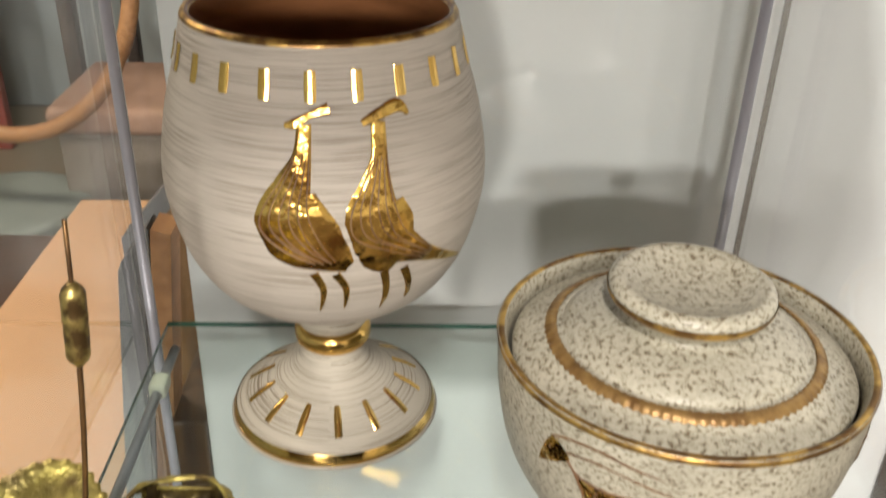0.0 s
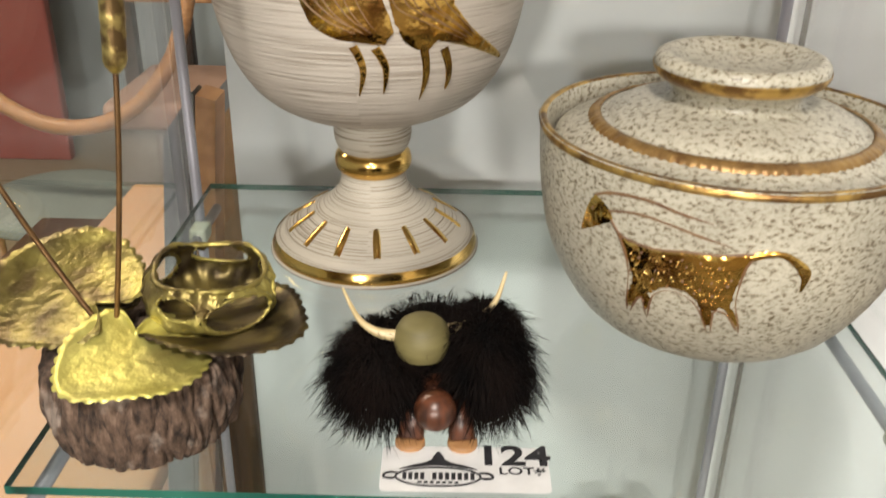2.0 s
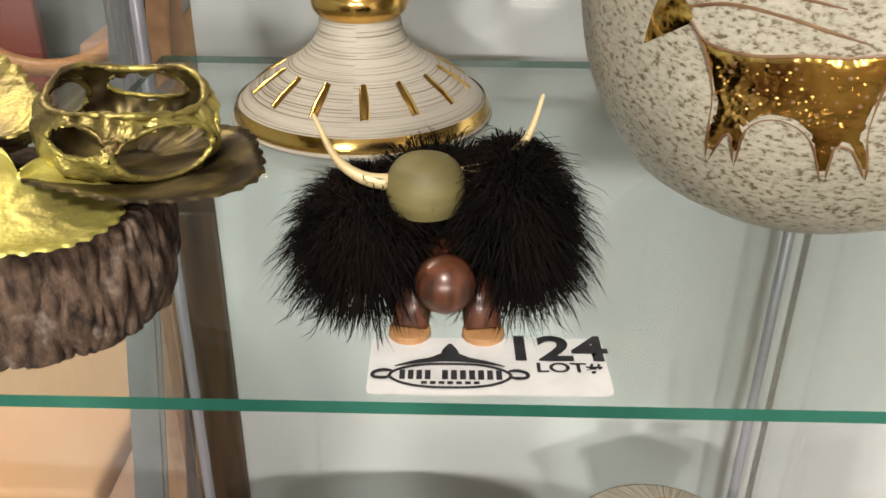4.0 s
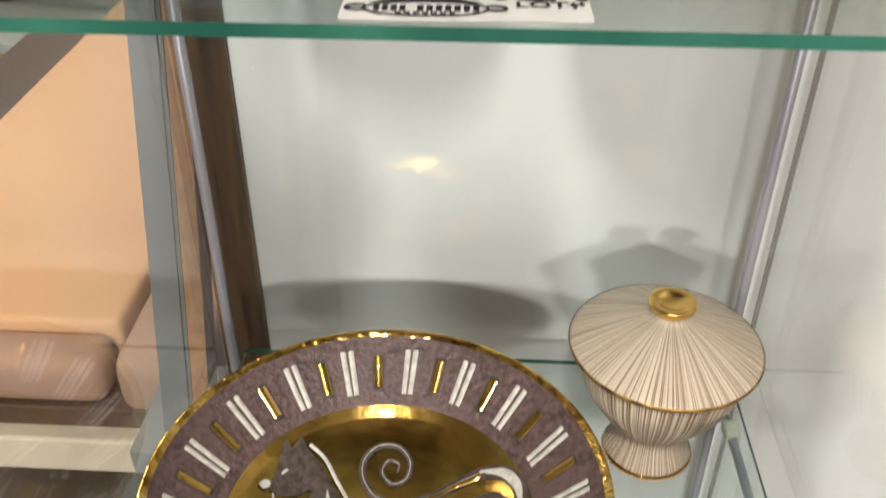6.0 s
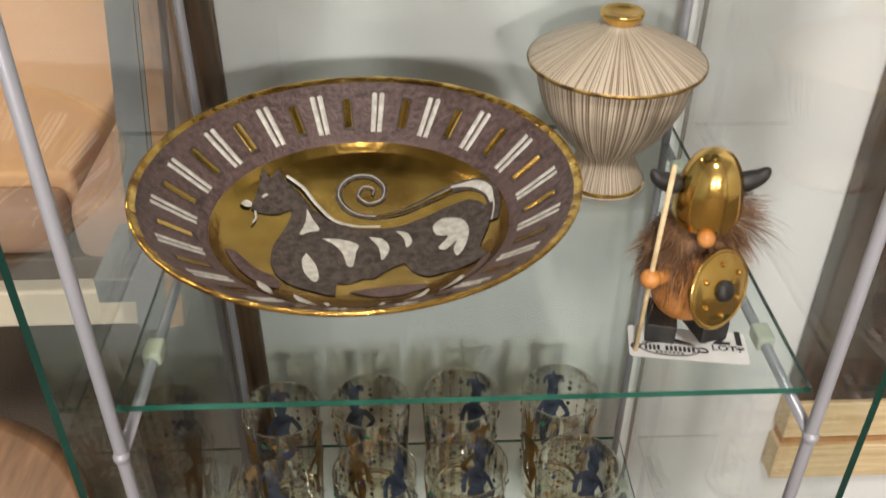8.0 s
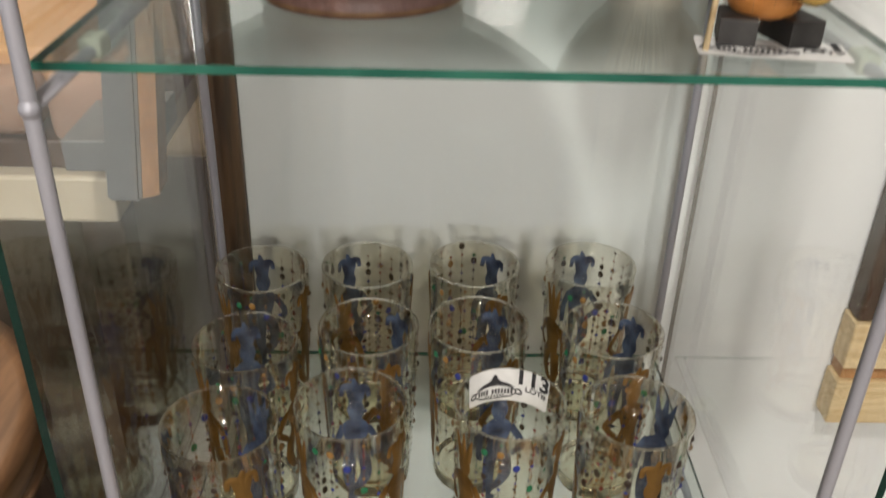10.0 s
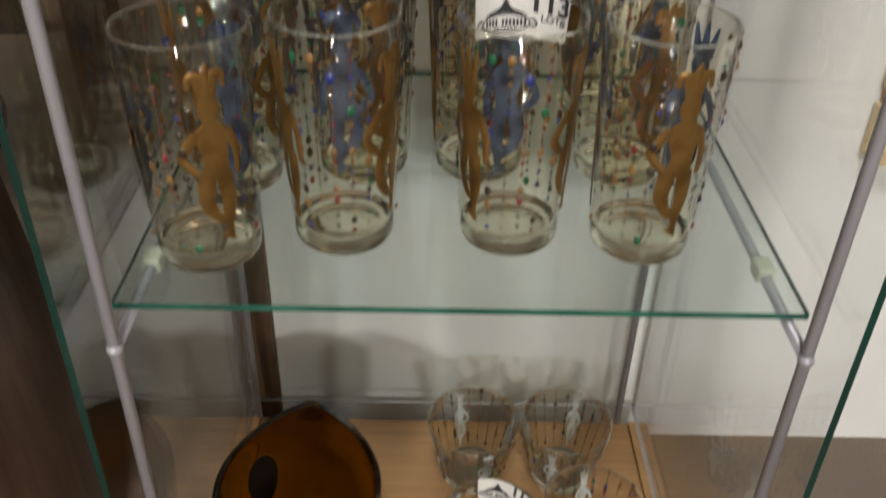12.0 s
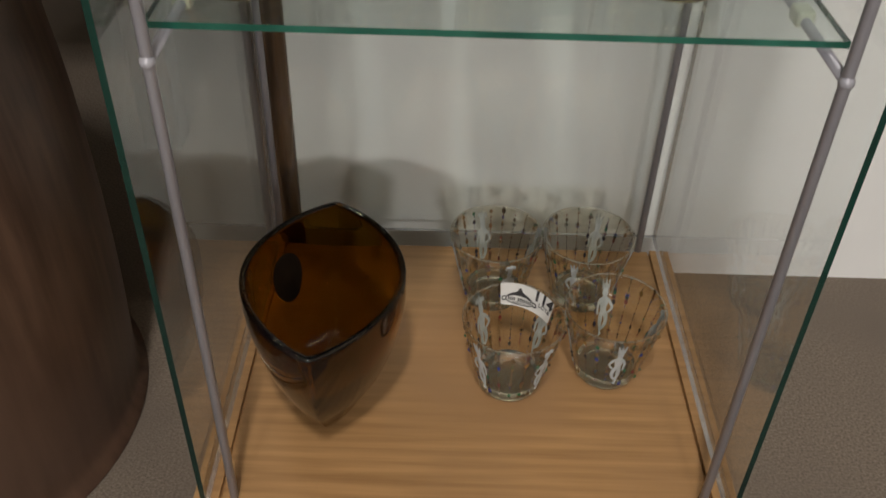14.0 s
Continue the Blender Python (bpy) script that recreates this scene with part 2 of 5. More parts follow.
EDGE_GLASS = mixed("green_glass_edge", (0.004, 0.07, 0.05), (0.03, 0.16, 0.115), 22, 0.12, stretch=(1, 1, 0.2), spec=0.7, lo=0.3, hi=0.7)
EDGE_DARK = mixed("dark_glass_edge", (0.002, 0.016, 0.013), (0.004, 0.045, 0.034), 22, 0.12, stretch=(1, 1, 0.2), spec=0.6, lo=0.3, hi=0.7)
CLIP = mixed("clip_plastic", (0.55, 0.57, 0.45), (0.66, 0.67, 0.55), 60, 0.35)
GOBLET_CLAY = brushed_stripes("goblet_glaze", (0.3, 0.255, 0.205), (0.5, 0.455, 0.395), "up", 1200, 0.55, 0.46, 6, 0.8)
FOOT_CLAY = brushed_stripes("ribbed_foot_glaze", (0.17, 0.13, 0.085), (0.47, 0.43, 0.355), "out", 900, 0.5, 0.42, 2, 1.0)
GOBLET_IN = mixed("brown_glaze", (0.14, 0.055, 0.02), (0.26, 0.11, 0.045), 18, 0.3, stretch=(1, 1, 5))
GOLD = mixed("gold_lustre", (0.62, 0.36, 0.075), (0.86, 0.58, 0.17), 26, 0.17, metal=1.0, bump=1.0, c3=(0.25, 0.12, 0.03), scale3=60, bump_scale=120)
BRIGHT_GOLD = mixed("bright_gold", (0.7, 0.42, 0.1), (0.85, 0.58, 0.2), 30, 0.16, metal=1.0, bump=0.12, bump_scale=90)
WORN_GOLD = mixed("worn_gold", (0.2, 0.11, 0.04), (0.62, 0.4, 0.12), 90, 0.32, metal=0.85, bump=0.4, lo=0.4, hi=0.6)
BOWL_CLAY = speckled("speckled_stoneware", (0.53, 0.5, 0.405), (0.43, 0.4, 0.31), (0.16, 0.125, 0.075), 390, 0.43, 0.36)
BRAID = mixed("braid_gold", (0.2, 0.11, 0.04), (0.4, 0.25, 0.09), 120, 0.4, metal=0.5, bump=0.3)
HORN_BROWN = mixed("umber_line", (0.12, 0.06, 0.03), (0.22, 0.13, 0.06), 80, 0.5)
BARK = bark_material()
BRASS_LEAF = mixed("hammered_brass", (0.5, 0.44, 0.1), (0.86, 0.82, 0.25), 36, 0.42, metal=0.65, bump=0.35, c3=(0.3, 0.24, 0.07), scale3=26, bump_scale=260)
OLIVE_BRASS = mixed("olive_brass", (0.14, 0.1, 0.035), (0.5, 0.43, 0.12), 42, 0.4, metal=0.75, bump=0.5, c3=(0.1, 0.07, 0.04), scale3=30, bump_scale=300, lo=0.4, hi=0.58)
# tarnish of a lily pad; also the shade inside the bud, put into colour
DARK_BRASS = mixed("tarnished_shaded_brass", (0.05, 0.036, 0.018), (0.28, 0.22, 0.07), 55, 0.42, metal=0.8, bump=0.5, c3=(0.07, 0.05, 0.035), scale3=35, lo=0.4, hi=0.66)
STEM_WIRE = mixed("brown_wire", (0.09, 0.05, 0.025), (0.2, 0.11, 0.04), 60, 0.4, metal=0.7)
CATTAIL = mixed("cattail_brass", (0.12, 0.075, 0.03), (0.6, 0.47, 0.16), 110, 0.35, metal=0.85, bump=0.5, lo=0.42, hi=0.62)
FUR = mixed("black_fur", (0.002, 0.0018, 0.0018), (0.008, 0.005, 0.004), 60, 0.7, spec=0.06)
BROWN_FUR = mixed("brown_fur", (0.1, 0.05, 0.025), (0.3, 0.16, 0.08), 80, 0.6, spec=0.3)
HELMET_OLIVE = mixed("olive_wood", (0.1, 0.085, 0.03), (0.17, 0.145, 0.055), 35, 0.6, stretch=(1, 1, 4))
HORN = mixed("horn", (0.42, 0.32, 0.15), (0.62, 0.5, 0.28), 40, 0.35)
RED_WOOD = mixed("red_wood", (0.035, 0.012, 0.006), (0.11, 0.036, 0.016), 70, 0.34, stretch=(4, 4, 0.6), coat=0.15)
LIGHT_WOOD = mixed("light_wood", (0.3, 0.15, 0.06), (0.42, 0.23, 0.1), 60, 0.45, stretch=(1, 1, 5))
ORANGE_WOOD = mixed("orange_wood", (0.5, 0.19, 0.045), (0.65, 0.28, 0.08), 80, 0.45, stretch=(1, 1, 3))
BLACK_WOOD = mixed("black_wood", (0.012, 0.011, 0.011), (0.03, 0.028, 0.027), 90, 0.5)
PAPER = mixed("label_paper", (0.66, 0.66, 0.65), (0.74, 0.74, 0.73), 90, 0.5)
INK = mixed("label_ink", (0.014, 0.014, 0.016), (0.03, 0.03, 0.035), 200, 0.6)
PLATE_GROUND = mixed("mauve_glaze", (0.055, 0.032, 0.03), (0.14, 0.088, 0.083), 240, 0.45, bump=0.9, c3=(0.12, 0.075, 0.07), scale3=20)
PLATE_UNDER = mixed("plate_underside", (0.11, 0.055, 0.045), (0.2, 0.105, 0.085), 160, 0.5, bump=0.6, c3=(0.14, 0.085, 0.08), scale3=14)
BEAST = mixed("umber_glaze", (0.04, 0.03, 0.025), (0.1, 0.078, 0.068), 220, 0.5, bump=0.8, spec=0.3)
# c3 patches paint dark reflections into the gold colour
WELL_GOLD = mixed("well_gold", (0.38, 0.23, 0.05), (0.62, 0.41, 0.11), 14, 0.2, metal=1.0, bump=0.3, c3=(0.26, 0.15, 0.035), scale3=18, bump_scale=90)
WHITE_GLAZE = mixed("white_glaze", (0.46, 0.44, 0.4), (0.68, 0.66, 0.61), 200, 0.35, bump=0.6)
URN_LID = brushed_stripes("urn_lid_glaze", (0.2, 0.125, 0.075), (0.62, 0.53, 0.41), "round", 52, 0.5, 0.47, 3)
URN_BODY = brushed_stripes("urn_body_glaze", (0.16, 0.1, 0.06), (0.7, 0.6, 0.47), "round", 34, 0.5, 0.5, 2)
TUMBLER_GLASS = thin_glass("tumbler_glass", (0.985, 0.975, 0.935), 0.012, 0.9, 6.0, 0.02)
LIP_GLASS = solid_glass("lip_glass", (0.98, 0.975, 0.94))
BASE_GLASS = solid_glass("tumbler_base_glass", (0.99, 0.975, 0.86), 1.5, 0.04, 0.95)
FIGURE_GOLD = mixed("matt_gold", (0.15, 0.08, 0.02), (0.31, 0.175, 0.052), 60, 0.34, metal=0.6, c3=(0.22, 0.125, 0.035), scale3=30)
FIGURE_BLUE = mixed("slate_blue_enamel", (0.014, 0.022, 0.06), (0.075, 0.115, 0.23), 90, 0.4)
FIGURE_PALE = mixed("pale_enamel", (0.3, 0.33, 0.35), (0.46, 0.5, 0.53), 60, 0.4)
BEADS = island_colours("enamel_dots", [(0.03, 0.02, 0.015), (0.2, 0.11, 0.03), (0.04, 0.03, 0.02), (0.16, 0.014, 0.014), (0.17, 0.09, 0.03), (0.03, 0.02, 0.015), (0.012, 0.11, 0.05), (0.22, 0.12, 0.035), (0.03, 0.024, 0.02), (0.02, 0.035, 0.2), (0.15, 0.085, 0.03)], 0.3)
AMBER = solid_glass("amber_glass", (0.27, 0.122, 0.01), 1.5)
AMBER_DARK = mixed("dark_seal", (0.008, 0.005, 0.003), (0.014, 0.009, 0.005), 50, 0.6, spec=0.1)


# ---- building helpers ----
def mesh_of(name, bm, mats, smooth=True):
    me = bpy.data.meshes.new(name)
    bm.normal_update()
    bm.to_mesh(me)
    bm.free()
    for m in mats if isinstance(mats, (list, tuple)) else [mats]:
        me.materials.append(m)
    for p in me.polygons:
        p.use_smooth = smooth
    return me


def part(name, bm, mat, parent=None, label="", smooth=True):
    ob = new(name, mesh_of(name, bm, mat, smooth))
    if parent is not None:
        ob.parent = parent
    if label:
        tagged(ob, label)
    return ob


def thing(name, m, label, category, group="", kind=""):
    ob = new(name)
    ob.empty_display_size = 0.02
    ob.matrix_world = m
    return tagged(ob, label, category, group, kind)


def add_box(bm, x0, y0, z0, x1, y1, z1, mat=0, bevel=0.0):
    r = bmesh.ops.create_cube(bm, size=1, matrix=Matrix.LocRotScale(((x0 + x1) / 2, (y0 + y1) / 2, (z0 + z1) / 2), None, (x1 - x0, y1 - y0, z1 - z0)))
    faces = list({f for v in r["verts"] for f in v.link_faces})
    for f in faces:
        f.material_index = mat
    if bevel:
        edges = list({e for v in r["verts"] for e in v.link_edges})
        out = bmesh.ops.bevel(bm, geom=edges, offset=bevel, segments=2, affect="EDGES", profile=0.5)
        for f in out["faces"]:
            f.material_index = mat
    return bm


def box(x0, y0, z0, x1, y1, z1, bevel=0.0):
    return add_box(bmesh.new(), x0, y0, z0, x1, y1, z1, 0, bevel)


def smooth_profile(points, steps=4):
    """A Catmull-Rom line through (radius, height) points."""
    out = []
    for i in range(len(points) - 1):
        p0, p1, p2, p3 = points[max(i - 1, 0)], points[i], points[i + 1], points[min(i + 2, len(points) - 1)]
        for k in range(steps):
            t = k / steps
            out.append(tuple(0.5 * (2 * b + (c - a) * t + (2 * a - 5 * b + 4 * c - d) * t * t + (3 * b - a - 3 * c + d) * t ** 3)
                             for a, b, c, d in zip(p0, p1, p2, p3)))
    return out + [points[-1]]


def add_lathe(bm, profile, segs=72, warp=None):
    rings = []
    for r, z in profile:
        if r < 1e-5:
            rings.append([bm.verts.new((0, 0, z))])
        else:
            ring = []
            for k in range(segs):
                a = 2 * math.pi * k / segs
                rr = r * (warp(a, z) if warp else 1)
                ring.append(bm.verts.new((rr * math.sin(a), -rr * math.cos(a), z)))
            rings.append(ring)
    for a, b in zip(rings, rings[1:]):
        for k in range(segs):
            q = [a[k % len(a)], a[(k + 1) % len(a)], b[(k + 1) % len(b)], b[k % len(b)]]
            q = [v for i, v in enumerate(q) if v not in q[:i]]
            if len(q) > 2:
                bm.faces.new(q)
    return bm


def lathe(profile, segs=72, warp=None):
    return add_lathe(bmesh.new(), profile, segs, warp)


def add_tube(bm, points, radii, segs=10):
    pts = [Vector(p) for p in points]
    rings = []
    for i, p in enumerate(pts):
        d = (pts[min(i + 1, len(pts) - 1)] - pts[max(i - 1, 0)]).normalized()
        side = d.cross(Vector((0, 0, 1)) if abs(d.z) < 0.9 else Vector((0, 1, 0))).normalized()
        up = side.cross(d)
        r = radii[i] if isinstance(radii, (list, tuple)) else radii
        rings.append([bm.verts.new(p + r * (math.cos(2 * math.pi * k / segs) * side + math.sin(2 * math.pi * k / segs) * up)) for k in range(segs)])
    for a, b in zip(rings, rings[1:]):
        for k in range(segs):
            bm.faces.new((a[k], a[(k + 1) % segs], b[(k + 1) % segs], b[k]))
    bm.faces.new(rings[0][::-1])
    bm.faces.new(rings[-1])
    return bm


def tube(points, radii, segs=10):
    return add_tube(bmesh.new(), points, radii, segs)


def add_ball(bm, at, r, scale=(1, 1, 1), u=14, v=9):
    bmesh.ops.create_uvsphere(bm, u_segments=u, v_segments=v, radius=r, matrix=Matrix.LocRotScale(at, None, scale))
    return bm


def ball(at, r, scale=(1, 1, 1), u=28, v=16):
    return add_ball(bmesh.new(), at, r, scale, u, v)


def add_stroke(bm, pts, place, lift, steps=5, across=4, edge=0.25):
    """A brush stroke of varying width on a surface; place(u, v, lift) gives the point; u and v in metres."""
    line = smooth_profile(pts, steps)
    rows = []
    for i, (u, v, w) in enumerate(line):
        a, b = line[max(i - 1, 0)], line[min(i + 1, len(line) - 1)]
        du, dv = b[0] - a[0], b[1] - a[1]
        n = math.hypot(du, dv) or 1
        nu, nv = -dv / n, du / n
        w = max(w, 0.00015)
        rows.append([bm.verts.new(place(u + nu * w * s, v + nv * w * s, lift * (1 if abs(s) < 0.99 or across == 1 else edge)))
                     for s in [2 * k / across - 1 for k in range(across + 1)]])
    for a, b in zip(rows, rows[1:]):
        for k in range(across):
            bm.faces.new((a[k], a[k + 1], b[k + 1], b[k]))
    return bm


def add_patch(bm, outline, place, lift, steps=2, fine=0.005):
    """A filled, slightly domed shape with a closed smooth outline, laid on a surface."""
    pts = smooth_profile(list(outline) + [outline[0]], steps)[:-1]
    flat = bmesh.new()
    vs = [flat.verts.new((u, v, 0)) for u, v in pts]
    es = [flat.edges.new((vs[i], vs[(i + 1) % len(vs)])) for i in range(len(vs))]
    bmesh.ops.triangle_fill(flat, use_beauty=True, edges=es)
    for _ in range(4):
        long_edges = [e for e in flat.edges if e.calc_length() > fine]
        if not long_edges:
            break
        bmesh.ops.subdivide_edges(flat, edges=long_edges, cuts=1)
        bmesh.ops.triangulate(flat, faces=flat.faces)
    copies = {v: bm.verts.new(place(v.co.x, v.co.y, lift * (0.25 if v.is_boundary else 1))) for v in flat.verts}
    for f in flat.faces:
        bm.faces.new([copies[v] for v in f.verts])
    flat.free()
    bmesh.ops.recalc_face_normals(bm, faces=bm.faces)
    return bm


def radius_at(profile, z):
    return float(np.interp(z, [p[1] for p in profile], [p[0] for p in profile]))


def on_turned(profile, r0):
    """Places u (arc length at radius r0 from the front) and height v on a turned body."""
    def place(u, v, lift):
        a, r = u / r0, radius_at(profile, v) + lift
        return (r * math.sin(a), -r * math.cos(a), v)
    return place


def add_disc_on(bm, place, u, v, r, lift, n=8, squash=1.0):
    c = bm.verts.new(place(u, v, lift * 1.5))
    ring = [bm.verts.new(place(u + r * math.cos(2 * math.pi * k / n), v + squash * r * math.sin(2 * math.pi * k / n), lift * 0.4)) for k in range(n)]
    for k in range(n):
        bm.faces.new((c, ring[k], ring[(k + 1) % n]))
    return bm


def text_mesh(name, body, size, mat, place=None, parent=None, bold=0.0):
    """Letters in the built-in font as one flat mesh; place maps (x, y) to the surface."""
    cu = bpy.data.curves.new(name, "FONT")
    cu.body, cu.size, cu.align_x, cu.align_y, cu.offset = body, size, "CENTER", "CENTER", bold
    tmp = bpy.data.objects.new(name, cu)
    scene.collection.objects.link(tmp)
    bpy.context.view_layer.update()
    me = bpy.data.meshes.new_from_object(tmp)
    bpy.data.objects.remove(tmp)
    if place:
        for v in me.vertices:
            v.co = place(v.co.x, v.co.y)
    me.materials.clear()
    me.materials.append(mat)
    ob = new(name, me)
    if parent is not None:
        ob.parent = parent
    return ob

# ---- turned outlines (radius, height) and brush strokes (turn, height, half width) ----
GOBLET_BOWL = [(0.0205, 0.081), (0.040, 0.0845), (0.060, 0.0965), (0.074, 0.117), (0.082, 0.145), (0.0832, 0.167), (0.0785, 0.196), (0.071, 0.222), (0.067, 0.24)]
BOWL_PROFILE = [(0.036, 0.0), (0.039, 0.0005), (0.044, 0.003), (0.064, 0.0165), (0.0805, 0.045), (0.087, 0.075), (0.089, 0.104)]
PLATE_WELL = [(0.0925, 0.0383), (0.0885, 0.0345), (0.085, 0.0318), (0.072, 0.0255), (0.05, 0.021), (0.025, 0.019), (0.0, 0.0185)]
PLATE_FLANGE = [(0.131, 0.0682), (0.12, 0.0592), (0.105, 0.0475), (0.0965, 0.0412), (0.0935, 0.0392), (0.092, 0.0375)]
BIRD_ONE = [
    [(-0.133, 0.2078, 0.0012), (-0.073, 0.2088, 0.0022), (0.012, 0.2124, 0.0015), (0.122, 0.2151, 0.0027)],
    [(-0.023, 0.2088, 0.0034), (-0.036, 0.1956, 0.0042), (-0.082, 0.1836, 0.0079), (-0.133, 0.171, 0.012), (-0.126, 0.1602, 0.0146), (-0.043, 0.1508, 0.0115), (0.074, 0.1442, 0.0056), (0.19, 0.14, 0.0021)],
    [(-0.03, 0.178, 0.005), (0.03, 0.162, 0.0095), (0.12, 0.1475, 0.009), (0.2, 0.1415, 0.004)],
    [(0.0, 0.1379, 0.0023), (0.053, 0.1262, 0.0019), (0.019, 0.1116, 0.0003)],
    [(0.125, 0.1371, 0.0023), (0.19, 0.1267, 0.0019), (0.179, 0.1133, 0.0003)],
]
BIRD_TWO = [
    [(0.31, 0.2082, 0.0015), (0.405, 0.2109, 0.0025), (0.54, 0.2139, 0.003), (0.603, 0.2099, 0.0012)],
    [(0.407, 0.2086, 0.0037), (0.394, 0.1927, 0.0042), (0.366, 0.1807, 0.008), (0.344, 0.1683, 0.0125), (0.384, 0.1561, 0.0143), (0.517, 0.1483, 0.0104), (0.706, 0.1387, 0.0048), (1.118, 0.1231, 0.0012)],
    [(0.42, 0.172, 0.008), (0.45, 0.158, 0.012), (0.42, 0.147, 0.013), (0.5, 0.1405, 0.009)],
    [(0.417, 0.1353, 0.0024), (0.449, 0.1231, 0.0019), (0.44, 0.1078, 0.0003)],
    [(0.546, 0.1352, 0.0024), (0.607, 0.1238, 0.0019), (0.619, 0.1125, 0.0003)],
]
IBEX_BODY = [(-0.795, 0.0827), (-0.72, 0.0767), (-0.556, 0.0755), (-0.411, 0.0775), (-0.262, 0.0782), (-0.118, 0.08), (-0.136, 0.074), (-0.149, 0.0643),
             (-0.146, 0.0542), (-0.094, 0.0388), (-0.176, 0.0489), (-0.245, 0.0494), (-0.24, 0.0335), (-0.309, 0.0485), (-0.38, 0.0551), (-0.474, 0.0565),
             (-0.557, 0.0513), (-0.595, 0.037), (-0.609, 0.0474), (-0.643, 0.0472), (-0.718, 0.0355), (-0.701, 0.0487), (-0.691, 0.0618), (-0.733, 0.0752)]
IBEX_HEAD = [(-0.997, 0.0713), (-0.951, 0.0843), (-0.9, 0.0912), (-0.851, 0.0902), (-0.782, 0.0835), (-0.851, 0.0786)]
IBEX_TAIL = [(-0.13, 0.0785, 0.0018), (-0.013, 0.0809, 0.0014), (0.073, 0.0777, 0.0017), (0.145, 0.0706, 0.0024), (0.143, 0.0626, 0.0008)]
HORNS = [
    [(-0.9, 0.0912, 0.0008), (-0.792, 0.0948, 0.0009), (-0.617, 0.0963, 0.0008), (-0.456, 0.0938, 0.0009), (-0.308, 0.0917, 0.0003)],
    [(-0.812, 0.0863, 0.0007), (-0.657, 0.0892, 0.0009), (-0.493, 0.088, 0.0008), (-0.337, 0.085, 0.0009), (-0.217, 0.0825, 0.0003)],
]
BEAST_FRONT = [(-0.0705, 0.0353), (-0.0691, 0.0487), (-0.0678, 0.0609), (-0.0631, 0.0562), (-0.0579, 0.0653), (-0.0533, 0.0586), (-0.0437, 0.0504),
               (-0.0326, 0.0332), (-0.0207, 0.02), (-0.0063, 0.0129), (0.0029, -0.043), (-0.0131, -0.049), (-0.013, -0.0631), (-0.0255, -0.0589),
               (-0.0407, -0.0513), (-0.0501, -0.0398), (-0.0547, -0.022), (-0.0537, -0.0049), (-0.0486, 0.0137), (-0.047, 0.0307), (-0.0544, 0.0249),
               (-0.064, 0.0232), (-0.0717, 0.0248)]
BEAST_REAR = [(-0.0075, 0.0132), (0.0091, 0.0116), (0.0255, 0.0141), (0.0416, 0.022), (0.0558, 0.029), (0.0693, 0.0315), (0.0801, 0.02), (0.0823, 0.0086),
              (0.0784, -0.0067), (0.073, -0.0225), (0.0762, -0.0338), (0.0734, -0.0381), (0.0633, -0.0412), (0.0487, -0.0447), (0.0397, -0.0455),
              (0.0309, -0.0369), (0.0267, -0.028), (0.0156, -0.0359), (0.0015, -0.0435)]
BEAST_TAIL = [(0.0823, 0.0016, 0.004), (0.0849, 0.0167, 0.0042), (0.0828, 0.0307, 0.004), (0.0739, 0.0422, 0.0042), (0.0594, 0.0458, 0.0042), (0.0422, 0.0384, 0.0036),
              (0.0251, 0.0292, 0.0032), (0.0084, 0.0251, 0.0028), (-0.0067, 0.03, 0.0026), (-0.0159, 0.0442, 0.0024), (-0.016, 0.0576, 0.0024), (-0.0073, 0.0675, 0.0023),
              (0.005, 0.0673, 0.0023), (0.0134, 0.0572, 0.0022), (0.012, 0.0442, 0.0021), (0.0032, 0.0397, 0.002), (-0.0038, 0.0485, 0.0018), (-0.0005, 0.0569, 0.0016),
              (0.0065, 0.0545, 0.0014), (0.0058, 0.0483, 0.001)]
BEAST_WHITE = [
    [(-0.0369, 0.0325), (-0.0322, 0.0204), (-0.027, 0.0094), (-0.033, 0.0067), (-0.0394, 0.0031), (-0.0368, 0.0163)],
    [(-0.0249, -0.0002), (-0.013, -0.0011), (-0.0019, -0.0072), (-0.003, -0.0155), (-0.0041, -0.0301), (-0.0078, -0.0301), (-0.0108, -0.0177), (-0.0169, -0.0071)],
    [(0.0047, 0.001), (0.0134, -0.0017), (0.0178, -0.0129), (0.0131, -0.0251), (0.0112, -0.0118)],
    [(0.0215, 0.0069), (0.0292, 0.0035), (0.0319, -0.0066), (0.0283, -0.0123), (0.0266, -0.0019)],
    [(-0.0333, -0.017), (-0.0269, -0.0291), (-0.0239, -0.0429), (-0.0262, -0.0489), (-0.0327, -0.0383), (-0.0355, -0.0244)],
    [(-0.0781, 0.0259), (-0.0754, 0.03), (-0.0719, 0.0297), (-0.0719, 0.026), (-0.0754, 0.024)],
]
BEAST_PAW = [(0.0545, 0.016), (0.0643, 0.0114), (0.0679, -0.0011), (0.0644, -0.0192), (0.0591, -0.0284), (0.0572, -0.0198), (0.0597, -0.0105), (0.0526, -0.0192),
             (0.0481, -0.0153), (0.0547, -0.0045), (0.0475, -0.0013), (0.0453, 0.0079), (0.0495, 0.0148)]
